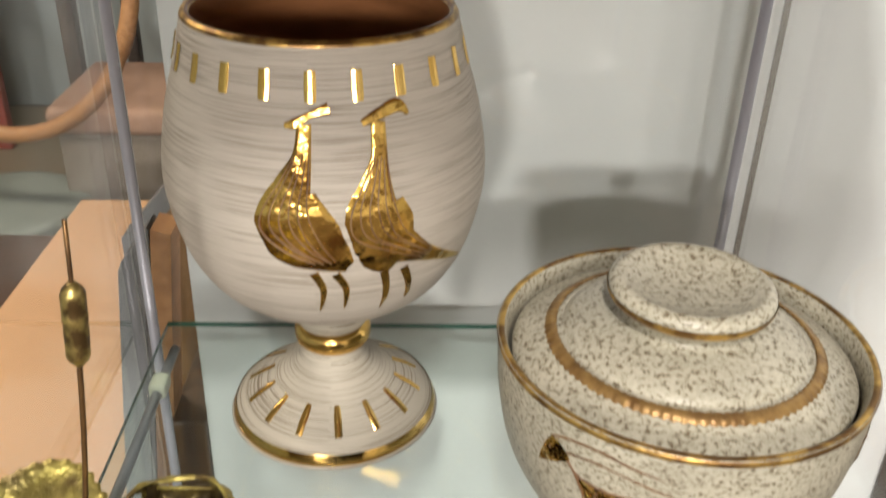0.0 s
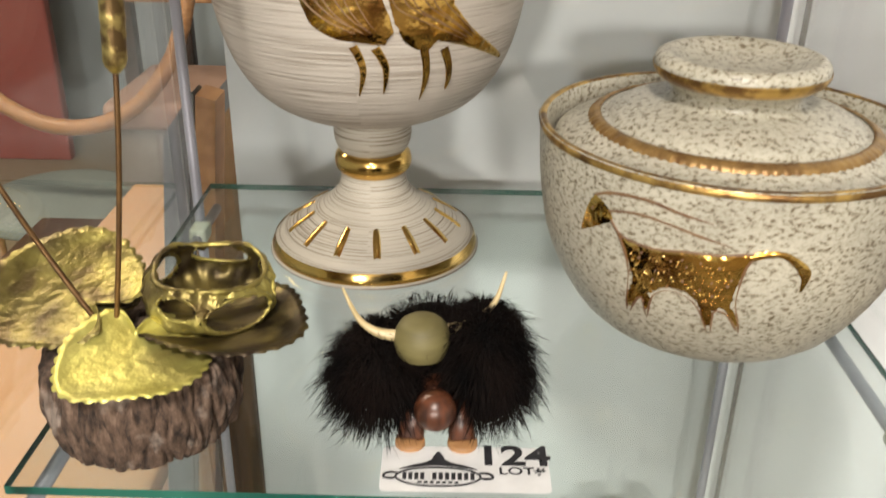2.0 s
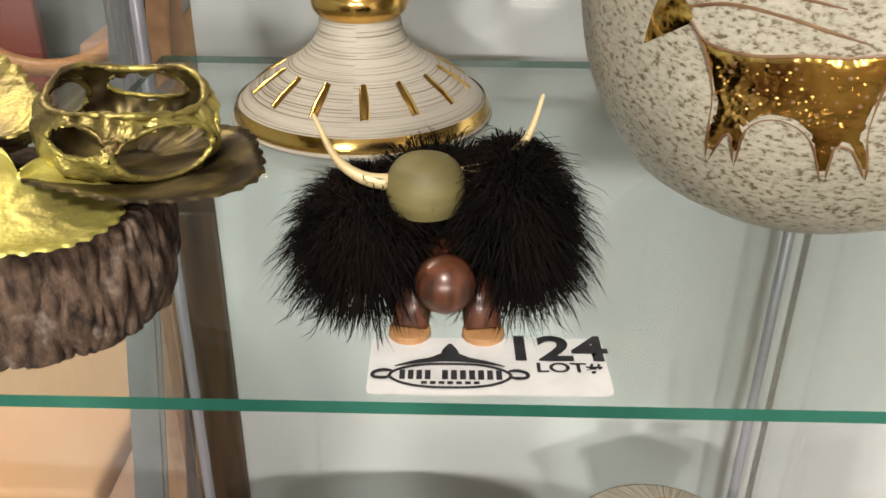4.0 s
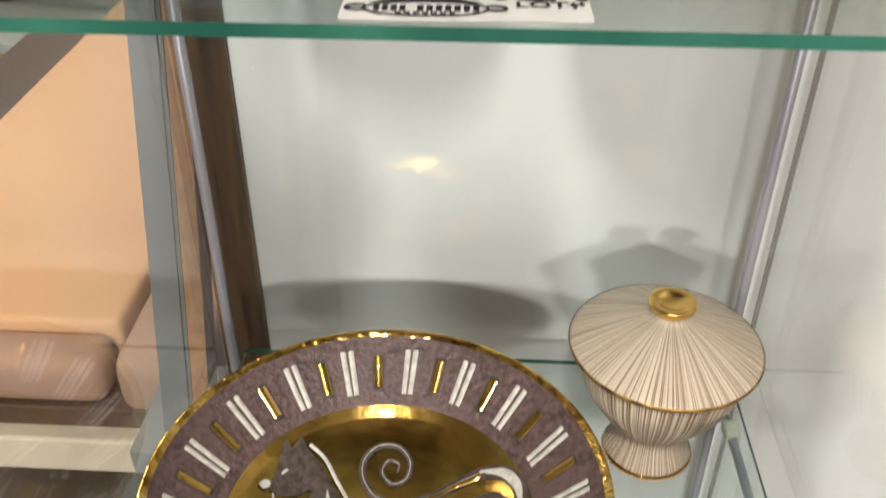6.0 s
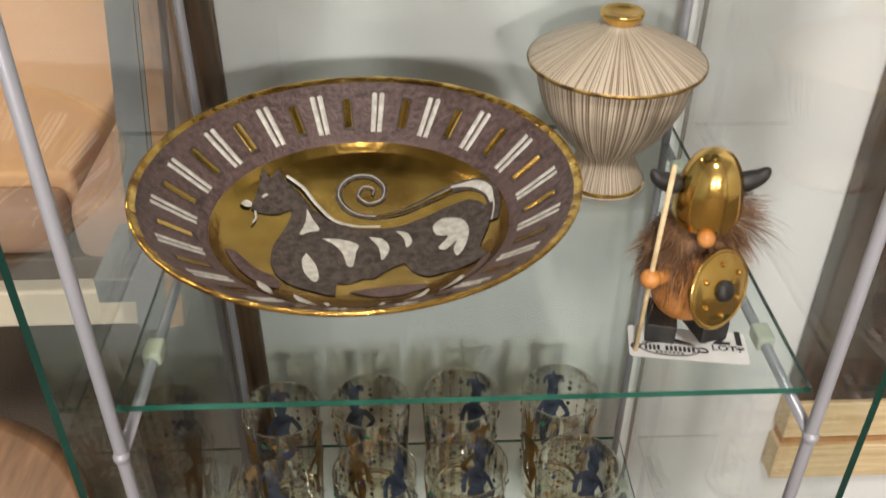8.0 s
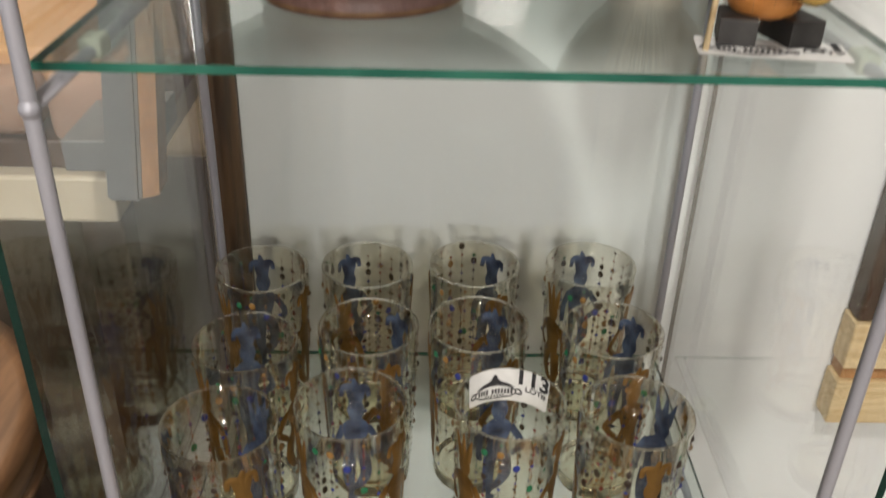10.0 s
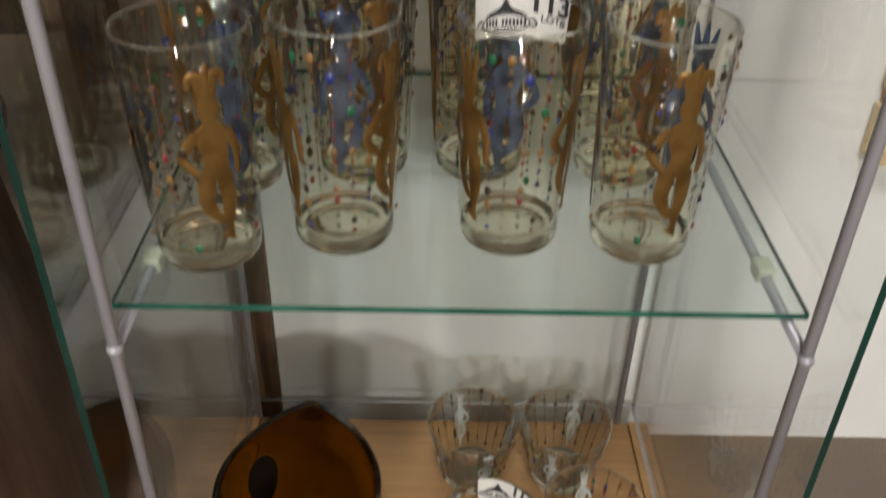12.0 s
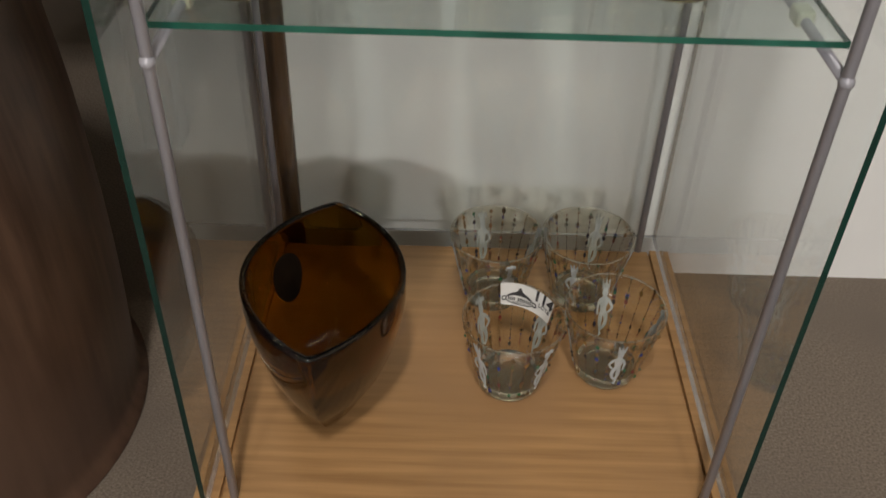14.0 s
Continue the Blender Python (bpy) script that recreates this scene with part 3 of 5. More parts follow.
BEAST_LINES = [
    [(-0.052, 0.0608, 0.0012), (-0.0415, 0.0538, 0.0013), (-0.0305, 0.0366, 0.0013), (-0.019, 0.0205, 0.0013), (-0.004, 0.0134, 0.001), (0.0117, 0.0125, 0.0005)],
    [(0.0588, 0.0465, 0.0006), (0.0733, 0.0421, 0.0026), (0.0822, 0.0305, 0.0024), (0.0837, 0.0178, 0.0008)],
    [(-0.0662, 0.0369, 0.0006), (-0.0642, 0.0401, 0.001), (-0.0628, 0.041, 0.0004)],
    [(-0.069, 0.0226, 0.0006), (-0.0678, 0.0165, 0.0008), (-0.0693, 0.0102, 0.0004)],
    [(-0.0567, -0.0577, 0.0012), (-0.052, -0.0651, 0.003), (-0.046, -0.078, 0.001)],
    [(-0.0352, -0.069, 0.001), (-0.0282, -0.079, 0.0028), (-0.0209, -0.0862, 0.001)],
    [(-0.0166, -0.079, 0.0016), (-0.0137, -0.0864, 0.001)],
    [(0.0405, -0.0672, 0.0008), (0.0344, -0.0772, 0.0026), (0.0268, -0.0857, 0.0012)],
    [(0.0601, -0.0583, 0.0014), (0.0549, -0.0677, 0.0028), (0.0473, -0.0763, 0.0008)],
    [(0.0151, -0.0811, 0.0014), (0.0124, -0.0876, 0.0008)],
]
LEAFY_GROUND = [
    [(-0.0056, -0.0587), (0.0091, -0.0548), (0.0328, -0.054), (0.041, -0.0571), (0.0296, -0.064), (0.0121, -0.0661)],
    [(-0.0807, -0.0251), (-0.074, -0.0236), (-0.0637, -0.0351), (-0.0477, -0.0465), (-0.0463, -0.0588), (-0.058, -0.056), (-0.0714, -0.0418)],
    [(0.0466, -0.0689), (0.0618, -0.0574), (0.0727, -0.0394), (0.0782, -0.0359), (0.0749, -0.047), (0.0628, -0.061), (0.0479, -0.0731)],
]

# ---- the place ----
SHELF_A, SHELF_B, SHELF_C, BASE = 1.215, 0.8285, 0.4555, 0.075


def structure(name, bm, mat, label, category, smooth=False):
    return tagged(part(name, bm, mat, None, "", smooth), label, category, "", "structure")


structure("floor", box(-3.2, -7.2, -0.1, 3.2, 4.2, 0.0), CARPET, "brown-grey short-pile carpet floor", "floor")
structure("ceiling", box(-3.2, -7.2, 2.7, 3.2, 4.2, 2.8), CEILING_PAINT, "off-white plain ceiling", "ceiling")
structure("wall_partition", box(-0.1795, 0.372, 0, 3.0, 0.472, 2.7), WALL_PAINT, "white painted partition wall behind the glass cabinet", "wall")
structure("trim", box(-0.208, 0.366, 0, -0.18, 0.478, 1.1, 0.002), BROWN_WOOD, "brown wooden end board of the white partition", "trim")
structure("wall_north", box(-3.2, 4.1, 0, 3.2, 4.2, 2.7), ROOM_PAINT, "blue-grey painted far wall", "wall")
structure("wall_south", box(-3.2, -7.2, 0, 3.2, -7.1, 2.7), CEILING_PAINT, "off-white painted wall", "wall")
structure("wall_west", box(-3.2, -7.1, 0, -3.1, 4.1, 2.7), ROOM_PAINT, "blue-grey painted side wall", "wall")
structure("wall_east", box(3.1, -7.1, 0, 3.2, 4.1, 2.7), CEILING_PAINT, "off-white painted side wall", "wall")
structure("rug", box(-3.0, 1.75, 0.001, -0.5, 4.05, 0.008, 0.003), BEIGE_CARPET, "beige carpet in the room beyond", "carpet")


def glass_sheet(x0, y0, z0, x1, y1, z1, thin):
    """A pane whose broad faces are clear and whose edges are green."""
    bm = add_box(bmesh.new(), x0, y0, z0, x1, y1, z1)
    bm.normal_update()
    for f in bm.faces:
        f.material_index = 0 if abs(f.normal["xyz".index(thin)]) > 0.9 else (1 if f.normal.y < -0.9 or thin == "z" else 2)
    return bm


cabinet = thing("display_cabinet", pose(0, 0, 0), "glass display cabinet with grey metal rods and birch base", "cabinet")
plinth = part("base", box(-0.212, -0.03, 0.0, 0.212, 0.3165, BASE - 0.004, 0.002), BIRCH, cabinet, "birch veneer base", smooth=False)
part("base_panel", box(-0.1895, -0.026, BASE - 0.0038, 0.1895, 0.3155, BASE, 0.0006), BIRCH, plinth, smooth=False)
for side in (-1, 1):
    part("edge_strip", box(min(side * 0.1915, side * 0.211), -0.028, BASE - 0.0038, max(side * 0.1915, side * 0.211), 0.316, BASE + 0.0015, 0.0006), BIRCH, plinth, smooth=False)
part("top_board", box(-0.212, -0.03, 1.59, 0.212, 0.362, 1.63, 0.002), BIRCH, cabinet, smooth=False)
for side in (-1, 1):
    x = side * 0.2
    ob = part("side_pane", glass_sheet(x - 0.002, -0.012, BASE + 0.0016, x + 0.002, 0.336, 1.59, "x"), [SHEET_GLASS, EDGE_DARK, CHROME], cabinet, smooth=False)
    for y in (0.0, 0.317):
        x = -0.1925 if side < 0 and y else side * 0.18
        part("rod", tube([(x, y, BASE), (x, y, 0.8), (x, y, 1.59)], 0.0034, 12), ALUMINIUM, cabinet, "grey aluminium rod")
    if side < 0:
        part("corner_strip", box(min(side * 0.1945, side * 0.1975), 0.324, BASE + 0.0016, max(side * 0.1945, side * 0.1975), 0.336, 1.59, 0.0008), CHROME, cabinet, smooth=False)
ob = part("back_pane", glass_sheet(-0.2, 0.338, BASE + 0.0016, 0.2, 0.342, 1.59, "y"), [SHEET_GLASS, EDGE_GLASS, CHROME], cabinet, smooth=False)
for z in (SHELF_A, SHELF_B, SHELF_C):
    for side in (-1, 1):
        bm = tube([(side * 0.18, 0.0, z - 0.0105), (side * 0.18, 0.16, z - 0.0105), (side * 0.18, 0.317, z - 0.0105)], 0.0032, 12)
        add_ball(bm, (side * 0.18, -0.0006, z - 0.0105), 0.0044)
        arm = part("shelf_arm", bm, ALUMINIUM, cabinet, "grey metal shelf arm")
        for y in (0.078, 0.275):
            part("clip", box(side * 0.18 - 0.0055, y - 0.008, z - 0.0142, side * 0.18 + 0.0055, y + 0.008, z - 0.0043, 0.002), CLIP, arm, "translucent plastic clip", smooth=False)
    shelf = part("glass_shelf", glass_sheet(-0.188, 0.025, z - 0.004, 0.188, 0.335, z, "z"), [SHELF_GLASS, EDGE_GLASS], cabinet, "clear glass shelf with green edge", smooth=False)


# ---- labels ----
def lot_label(m, number, category_label, bend=None, w=0.067, h=0.027):
    """Paper lot label with round corners: outline emblem, dark bars for the firm's name, and the lot number."""
    lot = thing("lot_label", m, category_label, "label", "lot labels")
    place = bend or (lambda u, v, lift: (u, v, lift))
    nu, r = 16, 0.0022
    heights = [-h / 2, -h / 2 + r * 0.3, -h / 2 + r] + [-h / 2 + r + (h - 2 * r) * j / 6 for j in range(1, 6)] + [h / 2 - r, h / 2 - r * 0.3, h / 2]
    bm = bmesh.new()
    for lift in (0.00005, 0.0004):
        grid = []
        for y in heights:
            d = max(0.0, abs(y) - (h / 2 - r))
            half = w / 2 - r + math.sqrt(max(0.0, r * r - d * d))
            grid.append([bm.verts.new(place(-half + 2 * half * i / nu, y, lift)) for i in range(nu + 1)])
        for lo, hi in zip(grid, grid[1:]):
            for i in range(nu):
                bm.faces.new((lo[i], lo[i + 1], hi[i + 1], hi[i]))
    part("paper", bm, PAPER, lot, smooth=False)
    cx, cy, a, b = -w * 0.16, -h * 0.2, w * 0.25, h * 0.2
    ring = []
    for k in range(41):
        t = 2 * math.pi * k / 40
        c, s = math.cos(t), math.sin(t)
        ring.append((cx + a * (abs(c) ** 0.75) * (1 if c > 0 else -1), cy + b * s * (0.72 + 0.28 * abs(s)), 0.0005))
    part("emblem_outline", add_stroke(bmesh.new(), ring, place, 0.0008, 2, 2, 1), INK, lot)
    for s in (-1, 1):
        hook = [(cx + s * a * 0.97, cy + 0.002, 0.0005), (cx + s * a * 1.12, cy + 0.0023, 0.0007), (cx + s * a * 1.26, cy + 0.0012, 0.0006), (cx + s * a * 1.26, cy - 0.0008, 0.0006), (cx + s * a * 1.08, cy - 0.0012, 0.0007), (cx + s * a * 0.97, cy - 0.0004, 0.0003)]
        part("emblem_hook", add_stroke(bmesh.new(), hook, place, 0.0009, 4, 2, 1), INK, lot)
    crest = [(cx - a * 0.92, cy + b * 0.78, 0.0002), (cx - a * 0.6, cy + b * 1.12, 0.0008), (cx - a * 0.3, cy + b * 1.35, 0.0012), (cx, cy + b * 1.62, 0.0024), (cx + a * 0.3, cy + b * 1.35, 0.0012), (cx + a * 0.6, cy + b * 1.12, 0.0008), (cx + a * 0.92, cy + b * 0.78, 0.0002)]
    part("emblem_crest", add_stroke(bmesh.new(), crest, place, 0.0009, 4, 2, 1), INK, lot)
    part("emblem_tip", add_stroke(bmesh.new(), [(cx, cy + b * 1.6, 0.0028), (cx, cy + b * 2.2, 0.0021), (cx, cy + b * 2.75, 0.0004)], place, 0.0011, 3, 2, 1), INK, lot)
    for x0, x1, y0, y1, count in ((-0.86, -0.3, -0.34, 0.44, 4), (-0.16, 0.88, -0.34, 0.44, 7), (-0.5, 0.5, -0.74, -0.5, 7)):
        step = (x1 - x0) * a / count
        for k in range(count):
            u = cx + a * x0 + step * (k + 0.5)
            part("word_bar", add_stroke(bmesh.new(), [(u, cy + b * y0, step * 0.33), (u, cy + b * y1, step * 0.33)], place, 0.00085, 2, 1), INK, lot)
    text_mesh("lot_number", number, h * 0.62, INK, lambda x, y: place(w * 0.29 + x * 1.2, h * 0.27 + y, 0.00085), lot, 0.0005)
    text_mesh("lot_word", "LOT#", h * 0.23, INK, lambda x, y: place(w * 0.335 + x * 1.2, -h * 0.06 + y, 0.00085), lot, 0.00012)
    return lot


# ---- top shelf ----
def build_goblet():
    g = thing("goblet", pose(-0.0655, 0.248, SHELF_A), "cream ribbed stoneware goblet with gold birds, on glass shelf", "goblet")
    foot = smooth_profile([(0.02, 0.0), (0.0585, 0.0), (0.0603, 0.003), (0.058, 0.0085), (0.046, 0.018), (0.031, 0.027), (0.021, 0.037), (0.0185, 0.047)])
    part("foot", lathe(foot, 96), FOOT_CLAY, g)
    part("foot_rim", lathe([(0.0588, 0.0002), (0.0609, 0.0026), (0.0605, 0.0052), (0.0588, 0.0088)], 96), BRIGHT_GOLD, g, "gold foot rim")
    part("ring", lathe(smooth_profile([(0.0186, 0.047), (0.0214, 0.05), (0.0222, 0.054), (0.0214, 0.058), (0.0188, 0.0605)], 3), 64), BRIGHT_GOLD, g, "gold ring")
    part("stem", lathe(smooth_profile([(0.0188, 0.0605), (0.0212, 0.065), (0.0222, 0.072), (0.0205, 0.081)], 3), 64), FOOT_CLAY, g)
    part("bowl", lathe(smooth_profile(GOBLET_BOWL, 5), 96), GOBLET_CLAY, g)
    inside = [(0.0665, 0.24), (0.065, 0.2415), (0.0628, 0.24), (0.066, 0.222), (0.0735, 0.195), (0.0785, 0.165), (0.0775, 0.145), (0.069, 0.117), (0.05, 0.097), (0.02, 0.088), (0.0, 0.087)]
    part("lining", lathe(smooth_profile(inside, 3), 96), GOBLET_IN, g, "glossy brown inside glaze")
    part("lip", lathe([(0.0667, 0.2375), (0.0672, 0.24), (0.0655, 0.2425), (0.0625, 0.2405)], 96), WORN_GOLD, g, "worn gold lip")
    place = on_turned(GOBLET_BOWL, 1.0)
    for k in range(22):
        bm = bmesh.new()
        a = -0.27 + k * 2 * math.pi / 22
        add_stroke(bm, [(a, 0.2175, 0.034), (a, 0.223, 0.038), (a, 0.2305, 0.035)], lambda u, v, l: place(u, v, l), 0.0009, 3, 4)
        part("gold_bar", bm, BRIGHT_GOLD, g, "" if k else "small gold bar")
    for k in range(14):
        a, bm = k * 2 * math.pi / 14 + 0.12, bmesh.new()

        def on_foot(u, v, l, a=a):
            z = float(np.interp(v, [0.021, 0.031, 0.046, 0.058], [0.037, 0.027, 0.018, 0.0085])) + l
            return (v * math.sin(a + u / v), -v * math.cos(a + u / v), z)
        add_stroke(bm, [(0, 0.036, 0.0016), (0, 0.043, 0.0022), (0, 0.0515, 0.002)], on_foot, 0.0012, 3, 3)
        part("gold_dash", bm, BRIGHT_GOLD, g)
    for strokes in (BIRD_ONE, BIRD_TWO):
        bm = bmesh.new()
        for i, s in enumerate(strokes):
            add_stroke(bm, [(a * 0.08, z, w) for a, z, w in s], on_turned(GOBLET_BOWL, 0.08), 0.0012 + 0.0001 * i, 6, 8)
        bird = part("gold_bird", bm, GOLD, g, "gold lustre bird")
        for k in range(6):
            f = (k - 2.5) / 3.0
            line = [(a * 0.08 + f * w * 0.95, z + 0.0012 * (k % 2), 0.00055 if 0 < i < 5 else 0.0002) for i, (a, z, w) in enumerate(strokes[1][1:7])]
            part("feather_line", add_stroke(bmesh.new(), line, on_turned(GOBLET_BOWL, 0.08), 0.0022, 5, 2), HORN_BROWN, bird)
    return g


def build_lidded_bowl():
    b = thing("lidded_bowl", pose(0.111, 0.165, SHELF_A), "speckled stoneware bowl with lid and gold ibex, on glass shelf", "bowl")
    body = BOWL_PROFILE + [(0.0885, 0.1065), (0.086, 0.1065), (0.084, 0.1), (0.081, 0.08), (0.07, 0.04), (0.03, 0.012), (0.0, 0.01)]
    part("body", lathe([(0.0, 0.0)] + smooth_profile(body, 4), 96), BOWL_CLAY, b)
    part("rim_band", lathe([(0.0893, 0.1035), (0.0897, 0.1058), (0.0883, 0.1073), (0.0862, 0.107), (0.0853, 0.105)], 96), WORN_GOLD, b, "brown-gold rim")
    lid = part("lid", lathe(smooth_profile([(0.0815, 0.093), (0.0818, 0.097), (0.079, 0.1), (0.07, 0.1042), (0.0605, 0.108), (0.058, 0.1085), (0.054, 0.1115), (0.042, 0.1155), (0.031, 0.118), (0.0285, 0.121), (0.0305, 0.1245)], 4), 96), BOWL_CLAY, b, "speckled stoneware lid")
    part("lid_band", lathe([(0.0664, 0.1056), (0.0656, 0.1072), (0.0636, 0.1083), (0.0616, 0.1091), (0.0608, 0.1086)], 288, lambda a, z: 1 + 0.007 * math.sin(96 * a)), BRAID, lid, "brown-gold band")
    part("knob", lathe(smooth_profile([(0.028, 0.1225), (0.033, 0.1255), (0.0372, 0.1295), (0.0388, 0.1335), (0.0378, 0.137), (0.0345, 0.1388), (0.031, 0.138), (0.02, 0.1335), (0.0, 0.132)], 4), 80), BOWL_CLAY, lid)
    part("knob_band", lathe(smooth_profile([(0.035, 0.1272), (0.0378, 0.1293), (0.0391, 0.1318), (0.0392, 0.1336)], 3), 80), WORN_GOLD, lid, "gold band")
    place = on_turned(BOWL_PROFILE, 0.087)
    for turn in (0.0, 1.9, 3.9):
        ibex = part("gold_ibex", add_patch(bmesh.new(), [((a + turn) * 0.087, z) for a, z in IBEX_BODY], place, 0.0011, 2, 0.004), GOLD, b, "gold lustre ibex")
        part("head", add_patch(bmesh.new(), [((a + turn) * 0.087, z) for a, z in IBEX_HEAD], place, 0.001, 2), GOLD, ibex)
        part("tail", add_stroke(bmesh.new(), [((a + turn) * 0.087, z, w) for a, z, w in IBEX_TAIL], place, 0.001, 5, 4), GOLD, ibex)
        part("outline", add_stroke(bmesh.new(), [((a + turn) * 0.087, z, 0.0006) for a, z in IBEX_BODY + IBEX_BODY[:1]], place, 0.0012, 3, 2), HORN_BROWN, ibex)
        part("eye", add_disc_on(bmesh.new(), place, (turn - 0.905) * 0.087, 0.0852, 0.0009, 0.0014, 8), HORN_BROWN, ibex)
        for line in HORNS:
            part("horn_line", add_stroke(bmesh.new(), [((a + turn) * 0.087, z, w) for a, z, w in line], place, 0.0006, 5, 2), HORN_BROWN, ibex)
        rnd = random.Random(4)
        for k in range(54):
            u = -0.68 + 0.5 * ((k * 0.618) % 1)
            v = 0.0575 + 0.0165 * rnd.random()
            part("dimple", add_disc_on(bmesh.new(), place, (u + turn) * 0.087, v, rnd.uniform(0.0007, 0.0011), 0.0016, 6, 0.8), BRIGHT_GOLD if k % 3 else HORN_BROWN, ibex)
    return b


def jagged_disc(r, n, seed, cup=0.15, thick=0.0009, notch=0.0):
    """A hammered round leaf: beaded ragged edge turned up, a slit towards the middle, gentle dents."""
    rnd = random.Random(seed)
    bm = bmesh.new()
    steps = (0.15, 0.3, 0.45, 0.6, 0.72, 0.84, 0.93, 1.0)
    ragged = [0.022 * rnd.random() + 0.035 * (k % 4 in (1, 2)) for k in range(n)]
    for side in (0, 1):
        rings = [[bm.verts.new((0, 0, side * thick))]]
        for f in steps:
            ring = []
            for k in range(n):
                a = 2 * math.pi * k / n
                rr = r * f * (1 + (ragged[k] if f == 1.0 else 0) + 0.05 * math.sin(3 * a + seed) + 0.025 * math.sin(5 * a + 2 * seed))
                slit = notch * math.exp(-((math.atan2(math.sin(a), math.cos(a))) / 0.22) ** 2)
                rr *= 1 - slit * f
                dent = 0.007 * r * math.sin(7 * f + 2 * a + seed) * math.sin(3 * a - 4 * f)
                lip = 0.05 * r * max(0.0, f - 0.8) / 0.2
                ring.append(bm.verts.new((rr * math.cos(a), rr * math.sin(a), side * thick + dent + lip + cup * r * f ** 2 * (0.4 + 0.6 * math.sin(2 * a + seed)))))
            rings.append(ring)
        for a, b in zip(rings, rings[1:]):
            for k in range(n):
                q = [a[k % len(a)], b[k], b[(k + 1) % n], a[(k + 1) % len(a)]]
                q = [v for i, v in enumerate(q) if v not in q[:i]]
                bm.faces.new(q)
        edge = rings[-1]
        if side == 0:
            low = edge
    for k in range(n):
        bm.faces.new((low[k], low[(k + 1) % n], edge[(k + 1) % n], edge[k]))
    return bm


def build_log_sculpture():
    s = thing("log_sculpture", pose(-0.1445, 0.0605, SHELF_A) @ Matrix.Scale(1.06, 4), "brass lily pads and cattails on a bark log slice", "sculpture")
    rnd = random.Random(3)
    cracks = [2 * math.pi * (k + rnd.uniform(-0.4, 0.4)) / 66 for k in range(66)]
    phase = [rnd.uniform(0, 6) for _ in cracks]

    def bark(a, z):
        near = min(abs(math.remainder(a - c - 0.035 * math.sin(230 * z + f), 2 * math.pi)) for c, f in zip(cracks, phase))
        plate = 0.012 * math.sin(9 * a + 120 * z) + 0.012 * math.sin(17 * a - 210 * z + 2) + 0.01 * math.sin(31 * a + 330 * z)
        return 1 + 0.03 * math.sin(2 * a + 1) + plate - 0.06 * math.exp(-(near / 0.016) ** 2) * (0.65 + 0.35 * math.sin(13 * a + 420 * z))
    side = [(0.0345 + 0.0025 * math.sin(math.pi * k / 22) + 0.001 * k / 22, 0.001 + 0.029 * k / 22) for k in range(23)]
    log = part("log", lathe([(0.0, 0.0), (0.033, 0.0)] + side + [(0.034, 0.0315), (0.0, 0.032)], 300, bark), BARK, s, "rough bark log slice")
    log.matrix_local = pose(-0.002, 0.0125, 0) @ Matrix.Diagonal((1.06, 1.06, 1.08, 1))
    for x, y, z, r, tilt, roll_, turn, slit, mat, seed, words in (
            (0.002, -0.0065, 0.0375, 0.0268, 4, -7, 100, 0.55, BRASS_LEAF, 1, "bright hammered brass lily pad"),
            (-0.034, 0.028, 0.046, 0.0315, 17, 9, -30, 0.45, OLIVE_BRASS, 2, "hammered brass lily pad"),
            (0.0315, 0.021, 0.0365, 0.031, 3, 5, 150, 0.2, DARK_BRASS, 5, "tarnished brass lily pad"),
            (-0.019, 0.031, 0.043, 0.0135, 5, 0, 40, 0.2, OLIVE_BRASS, 7, "small brass lily pad")):
        ob = part("lily_pad", jagged_disc(r, 132, seed, 0.12, 0.0009, slit), mat, s, words)
        ob.matrix_local = pose(x, y, z, tilt, roll_, turn)
    cup = smooth_profile([(0.009, 0.0375), (0.019, 0.0395), (0.0255, 0.0435), (0.0278, 0.0495), (0.0278, 0.0555), (0.0258, 0.0615), (0.0225, 0.0655)], 4)
    holes = ((-0.3, 0.0575, 0.36, 0.0055), (0.74, 0.053, 0.6, 0.0098), (1.98, 0.0525, 0.5, 0.0095), (3.2, 0.056, 0.5, 0.006), (-1.95, 0.0535, 0.42, 0.008))
    bm = bmesh.new()
    n = 132
    # inner skin gets the darker brass: shade of the hollow painted in
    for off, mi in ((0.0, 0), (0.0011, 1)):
        rows = []
        for i, (r, z) in enumerate(cup):
            row = []
            for k in range(n):
                a = 2 * math.pi * k / n
                rr = r - off + 0.0007 * math.sin(9 * a + 400 * z) + 0.0005 * math.sin(23 * a)
                zz = z + (0.0018 * math.sin(3 * a + 1) + 0.0008 * math.sin(19 * a)) * (i / len(cup))
                row.append(bm.verts.new((rr * math.sin(a), -rr * math.cos(a), zz)))
            rows.append(row)
        for i, (lo, hi) in enumerate(zip(rows, rows[1:])):
            z = (cup[i][1] + cup[i + 1][1]) / 2
            for k in range(n):
                a = math.remainder(2 * math.pi * (k + 0.5) / n, 2 * math.pi)
                jag = 0.1 * math.sin(29 * a + 700 * z)
                if any((math.remainder(a - ha, 2 * math.pi) / hw) ** 2 + ((z - hz) / hh) ** 2 < 1 + jag for ha, hz, hw, hh in holes):
                    continue
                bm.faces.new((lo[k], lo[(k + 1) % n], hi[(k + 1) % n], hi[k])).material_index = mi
    bmesh.ops.delete(bm, geom=[q for q in bm.verts if not q.link_faces], context="VERTS")
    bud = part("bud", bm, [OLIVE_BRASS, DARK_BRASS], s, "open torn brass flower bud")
    bud.matrix_local = pose(0.02, 0.033, 0.0075, 3, 4, 0) @ Matrix.Diagonal((0.94, 0.92, 0.78, 1))
